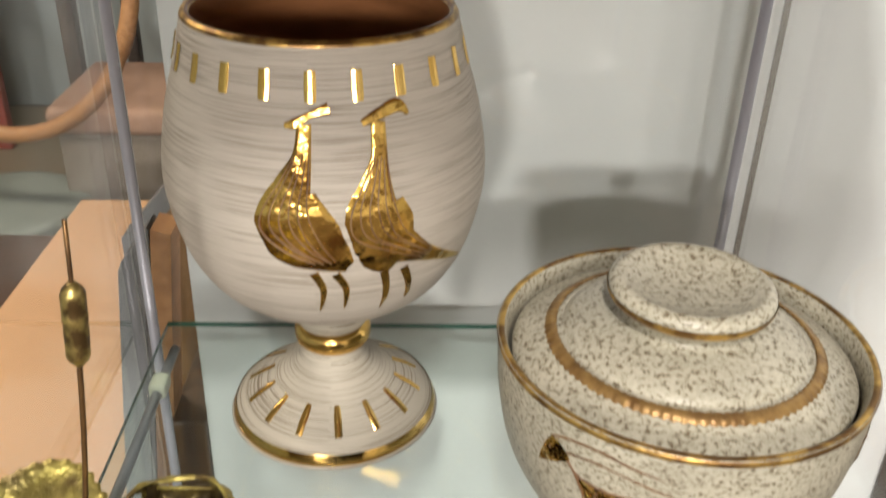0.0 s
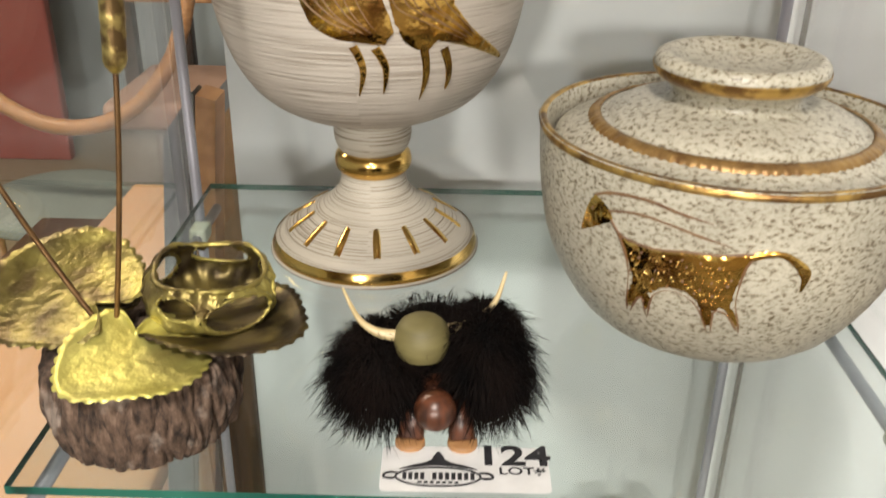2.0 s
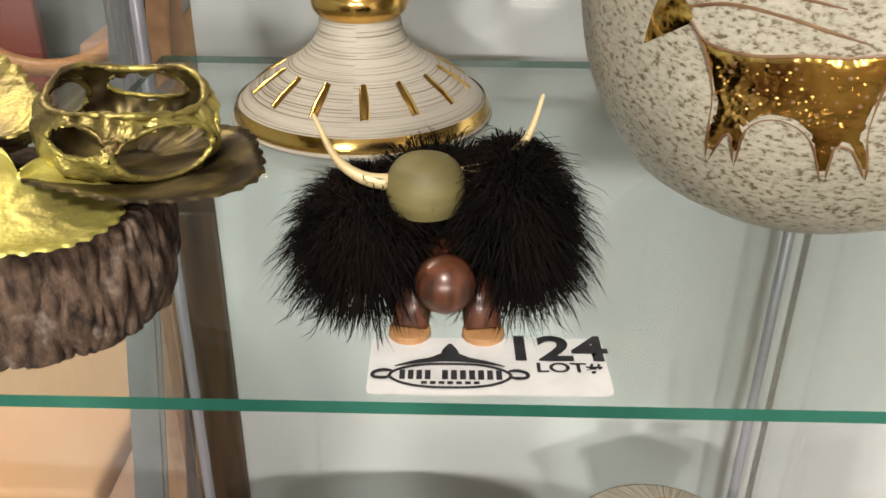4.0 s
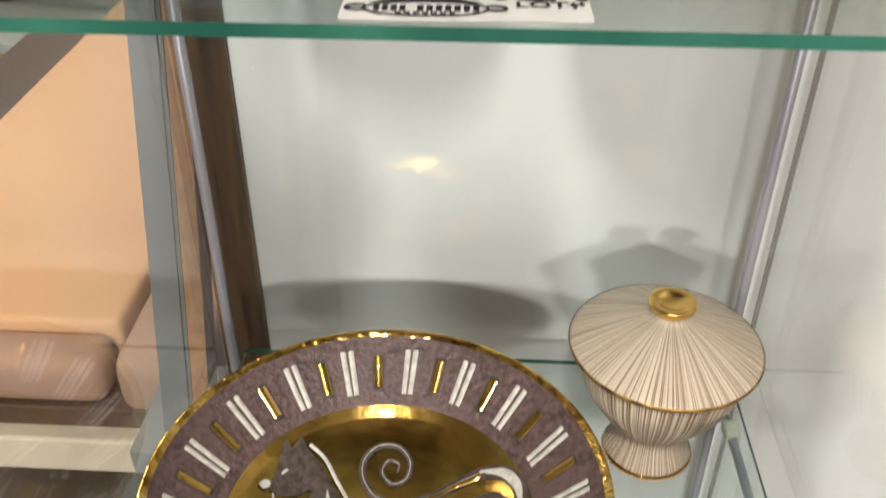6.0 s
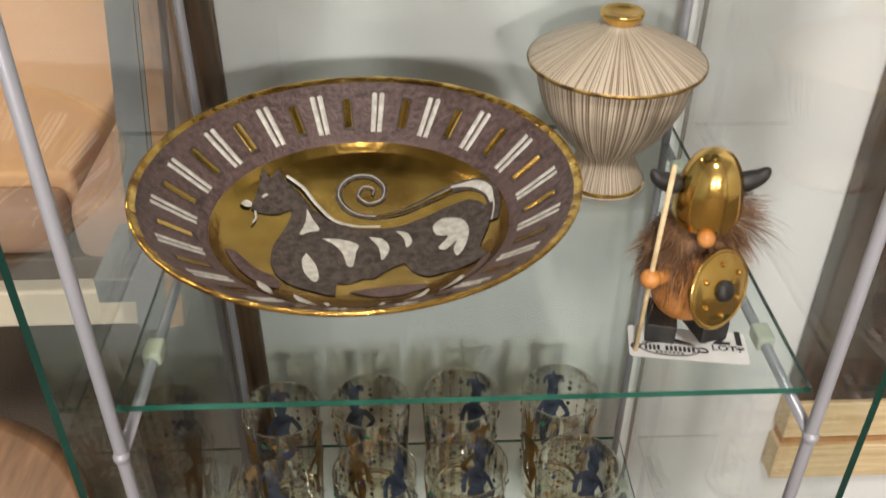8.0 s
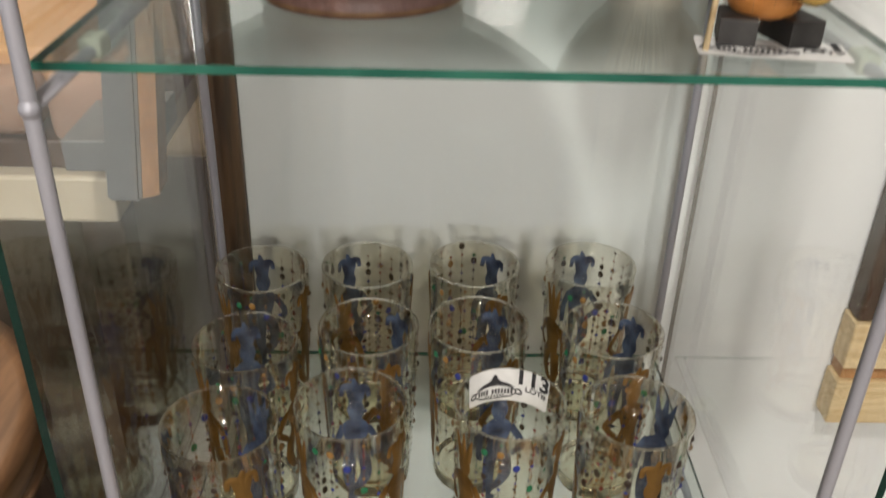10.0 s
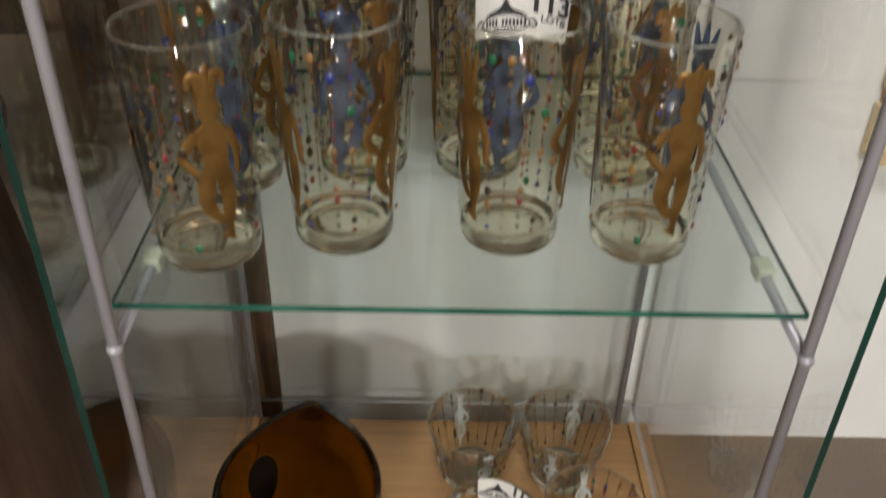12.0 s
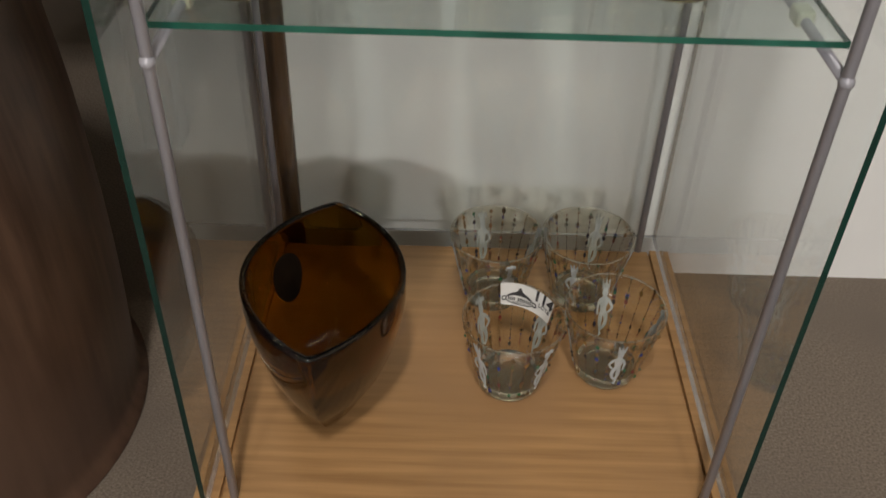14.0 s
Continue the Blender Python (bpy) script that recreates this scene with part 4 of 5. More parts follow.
    for ha, hz, hw, hh in holes:
        ring = []
        for k in range(37):
            t = 2 * math.pi * k / 36
            a, z = ha + hw * math.cos(t), hz + hh * math.sin(t)
            r = radius_at(cup, z) - 0.0005
            ring.append((r * math.sin(a), -r * math.cos(a), z))
        part("torn_edge", tube(ring, [0.0006 + 0.0008 * rnd.random() for _ in ring], 6), OLIVE_BRASS, bud)
    ring = [((0.0226 + 0.0006 * math.sin(5 * t)) * math.sin(t), -(0.0226 + 0.0006 * math.sin(5 * t)) * math.cos(t), 0.0655 + 0.0018 * math.sin(3 * t + 1)) for t in [2 * math.pi * k / 60 for k in range(61)]]
    part("bud_rim", tube(ring, [0.0007 + 0.0011 * rnd.random() for _ in ring], 8), OLIVE_BRASS, bud)
    for top, lo, hi, bend in (((0.0038, 0.0255, 0.1934), 0.66, 0.86, 0.003), ((-0.0736, 0.0293, 0.1472), 0.6, 0.84, -0.004)):
        foot = Vector((-0.0116, 0.0125, 0.032))
        tip = Vector(top)
        pts = [foot.lerp(tip, k / 12) + Vector((bend * math.sin(math.pi * k / 12), 0, 0)) for k in range(13)]
        stem = part("stem", tube(pts, [0.0011] * 9 + [0.0009] * 4, 8), STEM_WIRE, s, "thin brown metal stem")
        a, b = foot.lerp(tip, lo), foot.lerp(tip, hi)
        pts = [a.lerp(b, k / 14) + Vector((bend * math.sin(math.pi * (lo + (hi - lo) * k / 14)), 0, 0)) for k in range(15)]
        radii = [0.0016, 0.0036, 0.0043] + [0.0041 + 0.0004 * rnd.random() for _ in range(9)] + [0.0044, 0.0036, 0.0014]
        part("cattail", tube(pts, radii, 12), CATTAIL, stem, "brass cattail head")
    part("stem_collar", ball((-0.0116, 0.0125, 0.039), 0.0032, (1, 1, 0.7), 14, 8), STEM_WIRE, s)
    return s


def add_hairs(bm, rnd, roots, length, width, droop, out):
    """Thin tapered strands: root points with outward directions."""
    for p, d in roots:
        d = Vector(d)
        L = length * (0.55 + 0.75 * rnd.random())
        side = d.cross(Vector((rnd.uniform(-1, 1), rnd.uniform(-1, 1), rnd.uniform(-1, 1)))).normalized() * width * (0.6 + 0.8 * rnd.random())
        drop = Vector((rnd.uniform(-0.35, 0.35), rnd.uniform(-0.35, 0.35), -droop * (0.6 + 0.8 * rnd.random())))
        p = Vector(p)
        m1 = p + d * L * 0.5 * out + drop * L * 0.2
        m2 = p + d * L * 0.85 * out + drop * L * 0.75
        tip = p + d * L * out + drop * L * 1.25
        a, b, c, e, f, g, h = (bm.verts.new(q) for q in (p - side, p + side, m1 - side, m1 + side, m2 - side * 0.7, m2 + side * 0.7, tip))
        bm.faces.new((a, b, e, c))
        bm.faces.new((c, e, g, f))
        bm.faces.new((f, g, h))


def fur_roots(rnd, n, centre, radii, keep):
    out = []
    while len(out) < n:
        v = Vector((rnd.gauss(0, 1), rnd.gauss(0, 1), rnd.gauss(0, 1))).normalized()
        p = Vector(centre) + Vector((v.x * radii[0], v.y * radii[1], v.z * radii[2]))
        if keep(p, v):
            out.append((p, Vector((v.x / radii[0], v.y / radii[1], v.z / radii[2])).normalized()))
    return out


def build_black_troll():
    t = thing("troll_figure", pose(-0.0255, 0.087, SHELF_A), "black furry troll ornament with horned olive helmet", "ornament")
    rnd = random.Random(11)
    bm = bmesh.new()
    lumps = (((-0.0215, -0.006, 0.021), (0.0165, 0.019, 0.0185), 5600), ((0.0215, -0.003, 0.0265), (0.0155, 0.0205, 0.0215), 6800), ((0.0, 0.006, 0.0245), (0.022, 0.018, 0.0205), 1800))
    for c, r, n in lumps:
        add_ball(bm, c, 1.0, r, 24, 14)
    keep = lambda p, v: p.z > 0.005 and not (-0.005 < p.x < 0.0085 and p.y < -0.008 and p.z < 0.03)
    for c, r, n in lumps:
        add_hairs(bm, rnd, fur_roots(rnd, n, c, r, keep), 0.0125, 0.00016, 0.7, 0.85)
    # locks: bundles that end in one point, longest along the lower edge
    for c, r, n in lumps[:2]:
        for root, d in fur_roots(rnd, 130, c, r, keep):
            low = max(0.0, 1 - (root.z - 0.004) / 0.03)
            lean = Vector((d.x, d.y, d.z * 0.4 - 0.35)) + Vector((rnd.uniform(-0.3, 0.3), rnd.uniform(-0.3, 0.3), 0))
            tip = root + lean.normalized() * (0.009 + 0.012 * low * rnd.random())
            for _ in range(14):
                p = root + Vector((rnd.gauss(0, 1), rnd.gauss(0, 1), rnd.gauss(0, 1))) * 0.0018
                q = tip + Vector((rnd.gauss(0, 1), rnd.gauss(0, 1), rnd.gauss(0, 1))) * 0.0008
                w = (q - p).cross(Vector((rnd.uniform(-1, 1), 1, rnd.uniform(-1, 1)))).normalized() * 0.00014
                mid = p.lerp(q, 0.55) + Vector((0, 0, 0.0012))
                v = [bm.verts.new(x) for x in (p - w, p + w, mid + w, mid - w, q)]
                bm.faces.new(v[:4])
                bm.faces.new((v[3], v[2], v[4]))
    for v in bm.verts:
        v.co.z = max(v.co.z, 0.0012)
    part("fur", bm, FUR, t, "long black fur")
    part("nose", ball((0.0025, -0.033, 0.0195), 0.0086), RED_WOOD, t, "polished red-brown wooden nose")
    part("face", tube([(0.0022, -0.004, 0.015), (0.0022, -0.027, 0.0125)], [0.01, 0.0075], 16), RED_WOOD, t)
    helmet = part("helmet", lathe(smooth_profile([(0.0105, 0.034), (0.0118, 0.0385), (0.0112, 0.044), (0.0078, 0.0488), (0.0, 0.0508)], 4), 40), HELMET_OLIVE, t, "matt olive wooden helmet")
    helmet.location = (-0.0038, -0.011, -0.001)
    for pts in ([(-0.0105, -0.001, 0.041), (-0.0185, -0.001, 0.0425), (-0.0262, 0.0005, 0.048), (-0.0325, 0.003, 0.0605)],
                [(0.0095, 0.003, 0.0415), (0.0195, 0.007, 0.0435), (0.0295, 0.0115, 0.05), (0.0345, 0.017, 0.0625)]):
        pts = [(x - 0.0038, y - 0.011, z) for x, y, z in pts]
        part("horn", tube(smooth_profile(pts, 4), [0.0027 - 0.00018 * k for k in range(13)], 10), HORN, t, "curved yellow horn")
    for x in (-0.0078, 0.0138):
        leg = part("leg", tube([(x * 0.8 + 0.0005, -0.016, 0.0145), (x, -0.0285, 0.0012)], [0.0052, 0.0056], 20), RED_WOOD, t, "dark wooden leg")
        foot = part("foot", lathe(smooth_profile([(0.0, 0.0), (0.0058, 0.0), (0.0061, 0.0012), (0.0056, 0.0024), (0.0, 0.003)], 3), 24), LIGHT_WOOD, leg, "light wooden foot")
        foot.location = (x, -0.0298, 0.0)
    return t


# ---- middle shelf ----
def build_plate():
    p = thing("footed_plate", pose(-0.06, 0.148, SHELF_B), "mauve footed plate with gold well and painted beast", "plate")
    under = smooth_profile([(0.0, 0.004), (0.045, 0.004), (0.047, 0.0), (0.0525, 0.0), (0.0535, 0.003), (0.0525, 0.009), (0.056, 0.0145), (0.08, 0.0275), (0.105, 0.045), (0.126, 0.0625), (0.133, 0.068)], 4)
    part("underside", lathe(under, 110), PLATE_UNDER, p, "brown-mauve glazed underside")
    part("foot_edge", lathe([(0.047, 0.0003), (0.053, 0.0003), (0.0539, 0.0022), (0.0538, 0.0035)], 80), HORN_BROWN, p)
    part("flange", lathe(smooth_profile(PLATE_FLANGE, 4), 110), PLATE_GROUND, p, "rough mauve glazed flange")
    part("well", lathe(smooth_profile(PLATE_WELL, 4), 110), WELL_GOLD, p, "gold lustre well")
    part("rim", lathe(smooth_profile([(0.1295, 0.0672), (0.1325, 0.0692), (0.1345, 0.0692), (0.1345, 0.0672), (0.133, 0.0662)], 3), 110), GOLD, p, "gold rim")

    def flat(u, v, lift):
        r = math.hypot(u, v)
        return (u, v, radius_at([(z, q) for q, z in PLATE_WELL[::-1]], r) + lift)
    beast = part("painted_beast", add_patch(bmesh.new(), BEAST_FRONT, flat, 0.0011), BEAST, p, "brown painted beast with curled tail")
    part("hind_part", add_patch(bmesh.new(), BEAST_REAR, flat, 0.0012), BEAST, beast)
    part("tail", add_stroke(bmesh.new(), BEAST_TAIL, flat, 0.0008, 6, 6), BEAST, beast)
    part("tail_line", add_stroke(bmesh.new(), [(u, v, w * 0.2) for u, v, w in BEAST_TAIL], flat, 0.0014, 6, 2), WHITE_GLAZE, beast)
    part("tail_gold", add_stroke(bmesh.new(), [(u, v - 0.001, w * 0.55) for u, v, w in BEAST_TAIL[4:8]], flat, 0.0015, 6, 3), WELL_GOLD, beast)
    raised = lambda u, v, lift: flat(u, v, lift + 0.0013)
    for shape in BEAST_WHITE + [BEAST_PAW]:
        part("white_mark", add_patch(bmesh.new(), shape, raised, 0.0007, 3), WHITE_GLAZE, beast)
    for line in BEAST_LINES:
        part("white_line", add_stroke(bmesh.new(), line, raised, 0.0007, 5, 4), WHITE_GLAZE, beast)
    for shape in LEAFY_GROUND:
        part("leaf_clump", add_patch(bmesh.new(), shape, flat, 0.001, 3), PLATE_GROUND, p)

    def slope(u, v, lift):
        a, r = u, v
        return (r * math.sin(a), -r * math.cos(a), radius_at([(z, q) for q, z in PLATE_FLANGE[::-1]], r) + lift)
    rnd = random.Random(8)
    for k in range(18):
        a = math.radians(175.6 - 20 * k) + rnd.uniform(-0.012, 0.012)
        for s in (-1, 1):
            o = a + s * 0.0235 + rnd.uniform(-0.002, 0.002)
            part("white_bar", add_stroke(bmesh.new(), [(o, 0.0985, 0.0165), (o, 0.11, 0.0155), (o, 0.1225, 0.0145)], slope, 0.0009, 3, 3), WHITE_GLAZE, p, "" if k + s > -1 else "white slip bar")
        a -= math.pi / 18
        part("dark_bed", add_stroke(bmesh.new(), [(a, 0.0998, 0.039), (a, 0.11, 0.036), (a, 0.1205, 0.034)], slope, 0.0006, 3, 3), BEAST, p)
        part("gold_bar", add_stroke(bmesh.new(), [(a, 0.1015, 0.027), (a, 0.11, 0.026), (a, 0.1188, 0.024)], slope, 0.0012, 3, 4), WELL_GOLD if k % 3 else BRIGHT_GOLD, p)
    return p


def build_urn():
    u = thing("lidded_urn", pose(0.114, 0.247, SHELF_B), "cream streaked stoneware urn with pointed lid and gold knob", "urn")
    body = smooth_profile([(0.0, 0.0), (0.0285, 0.0), (0.0298, 0.0025), (0.0275, 0.008), (0.0225, 0.019), (0.0235, 0.028), (0.035, 0.041), (0.0485, 0.064), (0.0545, 0.086), (0.0555, 0.0935)], 4)
    part("body", lathe(body, 80), URN_BODY, u, "brown-streaked cream body")
    part("foot_rim", lathe([(0.0293, 0.0003), (0.0304, 0.0022), (0.0295, 0.0048)], 64), BRIGHT_GOLD, u, "gold foot rim")
    lid = part("lid", lathe(smooth_profile([(0.0545, 0.0932), (0.0598, 0.094), (0.0608, 0.096), (0.057, 0.0993), (0.039, 0.1085), (0.023, 0.1158), (0.014, 0.119), (0.0105, 0.122)], 4), 90), URN_LID, u, "radially streaked cream lid")
    part("lid_edge", lathe([(0.0588, 0.0938), (0.061, 0.0946), (0.0613, 0.0962), (0.0606, 0.0972)], 90), WORN_GOLD, lid)
    part("knob", lathe(smooth_profile([(0.0105, 0.1215), (0.0135, 0.125), (0.0148, 0.128), (0.014, 0.13), (0.0105, 0.13), (0.006, 0.128), (0.0, 0.1272)], 4), 48), BRIGHT_GOLD, lid, "hollow gold knob")
    return u


def build_viking():
    v = thing("viking_figure", pose(0.129, 0.083, SHELF_B), "furry brown warrior ornament with brass helmet and shield", "ornament")
    rnd = random.Random(6)
    for s in (-1, 1):
        foot = part("foot", box(-0.0085, -0.013, 0.0, 0.0085, 0.013, 0.0125, 0.0006), BLACK_WOOD, v, "black wooden foot", smooth=False)
        foot.matrix_local = pose(s * 0.0128, -0.006, 0, 0, 0, s * 14)
    part("body", lathe(smooth_profile([(0.0, 0.01), (0.012, 0.011), (0.0185, 0.02), (0.02, 0.035), (0.017, 0.05), (0.012, 0.06), (0.0, 0.063)], 4), 40), ORANGE_WOOD, v, "turned brown wooden body")
    bm = bmesh.new()
    add_ball(bm, (0, 0.004, 0.055), 0.019, (1.15, 1.0, 1.1), 24, 14)
    add_hairs(bm, rnd, fur_roots(rnd, 3600, (0, 0.004, 0.054), (0.0215, 0.0185, 0.021), lambda p, d: not (p.y < -0.011 and p.z > 0.062)), 0.012, 0.00018, 0.8, 0.8)
    add_hairs(bm, rnd, fur_roots(rnd, 900, (0.012, 0.006, 0.07), (0.014, 0.013, 0.014), lambda p, d: d.x > 0.1), 0.02, 0.00014, 0.3, 0.8)
    part("fur", bm, BROWN_FUR, v, "long brown fur")
    part("helmet", lathe(smooth_profile([(0.0165, 0.076), (0.0182, 0.082), (0.0178, 0.092), (0.0155, 0.104), (0.0105, 0.114), (0.0045, 0.118), (0.0, 0.1185)], 5), 48), BRIGHT_GOLD, v, "shiny brass egg helmet").location = (0.0015, -0.004, 0)
    for s in (-1, 1):
        pts = [(s * 0.0165, -0.003, 0.098), (s * 0.0195, -0.004, 0.099), (s * 0.027, -0.004, 0.102), (s * 0.031, -0.004, 0.107)]
        part("horn", tube(smooth_profile(pts, 3), [0.0042, 0.0052, 0.0056, 0.0056, 0.0054, 0.005, 0.0044, 0.0036, 0.0026, 0.0012], 12), BLACK_WOOD, v, "dark stubby horn")
    part("nose", ball((-0.002, -0.021, 0.0745), 0.0048), ORANGE_WOOD, v, "orange wooden bead nose")
    shield = part("shield", lathe(smooth_profile([(0.0, -0.0012), (0.02, -0.001), (0.0225, 0.0), (0.0228, 0.001), (0.0215, 0.0018), (0.0205, 0.0014), (0.012, 0.0032), (0.0, 0.0042)], 4), 64), BRIGHT_GOLD, v, "round brass shield")
    shield.matrix_local = pose(0.0085, -0.026, 0.0445, 74, 0, 32)
    boss = part("boss", lathe(smooth_profile([(0.0062, 0.0032), (0.006, 0.0055), (0.004, 0.0078), (0.0, 0.0086)], 3), 24), BLACK_WOOD, shield, "black domed boss")
    for k in range(6):
        a = k * math.pi / 3 + 0.4
        part("stud", ball((0.0148 * math.cos(a), 0.0148 * math.sin(a), 0.0032), 0.0016, (1, 1, 0.8), 10, 6), BRIGHT_GOLD, shield)
    part("arm", tube([(-0.012, -0.008, 0.043), (-0.022, -0.017, 0.046), (-0.0275, -0.0195, 0.05)], [0.0042, 0.004, 0.0035], 10), ORANGE_WOOD, v)
    spear = part("spear", tube([(-0.031, -0.0245, 0.0), (-0.028, -0.0215, 0.06), (-0.0245, -0.018, 0.118)], 0.0015, 8), PALE_WOOD, v, "pale wooden spear stick")
    part("bead", ball((-0.0285, -0.022, 0.0495), 0.0056), ORANGE_WOOD, spear, "orange wooden bead")
    return v


# ---- lower shelf ----
FIGURE = [
    [(0.0, 0.086, 0.0024), (0.0, 0.094, 0.0044), (0.0, 0.101, 0.0032)],
    [(0.0, 0.088, 0.002), (0.0, 0.083, 0.0068), (0.0005, 0.074, 0.0062), (0.001, 0.065, 0.005), (0.0, 0.056, 0.0062)],
    [(-0.006, 0.082, 0.0022), (-0.0115, 0.072, 0.0021), (-0.0125, 0.066, 0.0019), (-0.007, 0.058, 0.0017)],
    [(0.006, 0.082, 0.0022), (0.0098, 0.07, 0.0019), (0.0102, 0.054, 0.0015)],
    [(-0.0034, 0.057, 0.0038), (-0.0052, 0.042, 0.0033), (-0.0015, 0.031, 0.0024), (0.0035, 0.027, 0.0015)],
    [(0.0036, 0.057, 0.0038), (0.0046, 0.04, 0.0034), (0.0036, 0.026, 0.0022), (0.0038, 0.02, 0.0016), (0.0022, 0.016, 0.0046)],
]
JESTER_CAP = [
    [(0, 0.1, 0.0031), (-0.0026, 0.111, 0.0026), (-0.0058, 0.1125, 0.0016), (-0.0066, 0.106, 0.0011)],
    [(0, 0.1, 0.0031), (0.0026, 0.112, 0.0026), (0.0058, 0.1125, 0.0016), (0.0068, 0.1055, 0.0011)],
    [(0, 0.1, 0.003), (0, 0.112, 0.0023), (0.0008, 0.1195, 0.0006)],
]
CROWN_CAP = [
    [(-0.0024, 0.1, 0.0023), (-0.0042, 0.111, 0.0013), (-0.0052, 0.118, 0.0005)],
    [(0, 0.1, 0.0028), (0, 0.111, 0.0015), (0, 0.12, 0.0005)],
    [(0.0024, 0.1, 0.0023), (0.0042, 0.111, 0.0013), (0.0052, 0.118, 0.0005)],
]


def turned_tumbler(name, label, height, r_bot, r_top, figures, scale_v, group, turn, front, back, cap, strings, seed, broad=1.0):
    """Drinking glass: thin wall, thick base, enamel figures and strings of dots round it."""
    g = thing(name, pose(0, 0, 0), label, "glass", group)
    wall = [(r_bot, 0.004), (r_bot + (r_top - r_bot) * 0.5, height * 0.5), (r_top, height - 0.0012), (r_top - 0.0016, height - 0.0012), (r_bot + (r_top - r_bot) * 0.5 - 0.0014, height * 0.5), (r_bot - 0.0014, 0.0125)]
    part("wall", lathe(wall, 64), TUMBLER_GLASS, g, "clear thin glass wall")
    lip = [(r_top - 0.0008 + 0.0008 * math.cos(t), height - 0.0009 + 0.0008 * math.sin(t)) for t in [2 * math.pi * k / 8 for k in range(9)]]
    part("lip", lathe(lip, 64), LIP_GLASS, g, "rounded clear lip").visible_shadow = False
    base = [(0.0, 0.0018), (r_bot * 0.62, 0.0012), (r_bot * 0.8, 0.0), (r_bot * 0.93, 0.0006), (r_bot - 0.0004, 0.004), (r_bot - 0.0002, 0.0095), (r_bot - 0.0025, 0.013), (r_bot * 0.72, 0.0108), (0.0, 0.0095)]
    part("base", lathe(smooth_profile(base, 2), 48), BASE_GLASS, g, "thick clear glass base")
    outer = [(r_bot, 0.004), (r_top, height)]
    place = on_turned(outer, r_top)
    rnd = random.Random(seed)
    for k in range(figures):
        u0 = (turn + 2 * math.pi * k / figures) * r_top
        crown = cap == "mix" and k % 2
        strokes = FIGURE + (CROWN_CAP if crown else JESTER_CAP)
        for what, mat, lift in (("figure_back", back, 0.0003), ("figure", front, 0.00075)):
            bm = bmesh.new()
            for i, s in enumerate(strokes):
                grow = 1.0 if what == "figure" else 0.99
                add_stroke(bm, [(u0 + broad * 1.2 * u * scale_v, (v + 0.008) * scale_v, broad * 1.2 * w * scale_v * grow) for u, v, w in s], place, lift + 0.00003 * i, 3, 3)
            part(what, bm, mat, g, "" if k else ("gold painted jester shape" if what == "figure" else "blue painted back of the shape"))
        bm = bmesh.new()
        for j in range(strings):
            u = u0 + (0.0165 * scale_v + (2 * math.pi * r_top / figures - 0.033 * scale_v) * j / max(strings - 1, 1))
            top = height * (0.96 if j % 2 else 0.9)
            v = top
            add_stroke(bm, [(u, top, 0.0001), (u, height * 0.5, 0.0001), (u, height * 0.3, 0.0001)], place, 0.0004, 4, 1)
            while v > height * 0.14:
                big = rnd.random() < 0.3
                r = rnd.uniform(0.0018, 0.0028) if big else rnd.uniform(0.0009, 0.0015)
                if big and rnd.random() < 0.35:
                    for q in range(4):
                        a = q * math.pi / 4
                        du, dv = 0.0034 * math.cos(a), 0.0034 * math.sin(a)
                        add_stroke(bm, [(u - du, v - dv, 0.0001), (u, v, 0.0005), (u + du, v + dv, 0.0001)], place, 0.0006, 2, 1)
                else:
                    add_disc_on(bm, place, u, v, r * scale_v ** 0.3, 0.0016 if big else 0.0006, 8, 1.3 if big else 1.0)
                v -= rnd.uniform(0.005, 0.0105) * scale_v
        part("dot_string", bm, BEADS, g, "" if k else "strings of dark and coloured enamel dots")
    return g


def on_glass(height, r_bot, r_top, turn, mid, lean=0.0):
    """Bends a label round the inside of a glass's far wall."""
    outer = [(r_bot, 0.004), (r_top, height)]

    def place(u, v, lift):
        z = mid + v + lean * u
        r = radius_at(outer, z) - 0.0018 - lift
        a = turn + u / r_top
        return (r * math.sin(a), r * math.cos(a), z)
    return place


def build_tumblers():
    first = turned_tumbler("tumbler", "clear highball tumbler with gold and blue jester figures and dots", 0.137, 0.0292, 0.035, 3, 1.0, "highball tumblers", 0.35, FIGURE_GOLD, FIGURE_BLUE, "mix", 5, 2, 1.15)
    spots = [(-0.145, 0.079), (-0.069, 0.0985), (0.029, 0.1005), (0.1065, 0.094), (-0.144, 0.161), (-0.063, 0.181), (0.0135, 0.185), (0.107, 0.181),
             (-0.148, 0.255), (-0.0686, 0.263), (0.0139, 0.267), (0.105, 0.2685)]
    turns = [10, 160, 164, -8, 172, 125, 135, 122, 172, 190, 130, 160]
    for i, ((x, y), a) in enumerate(zip(spots, turns)):
        m = pose(x, y, SHELF_C, 0, 0, a)
        if i == 0:
            first.matrix_world = m
        else:
            copy_thing(first, m)
    lot_label(pose(0.029, 0.1005, SHELF_C), "113", "white lot label stuck round a tumbler rim", on_glass(0.137, 0.0292, 0.035, 0.06, 0.1245), 0.062, 0.025)


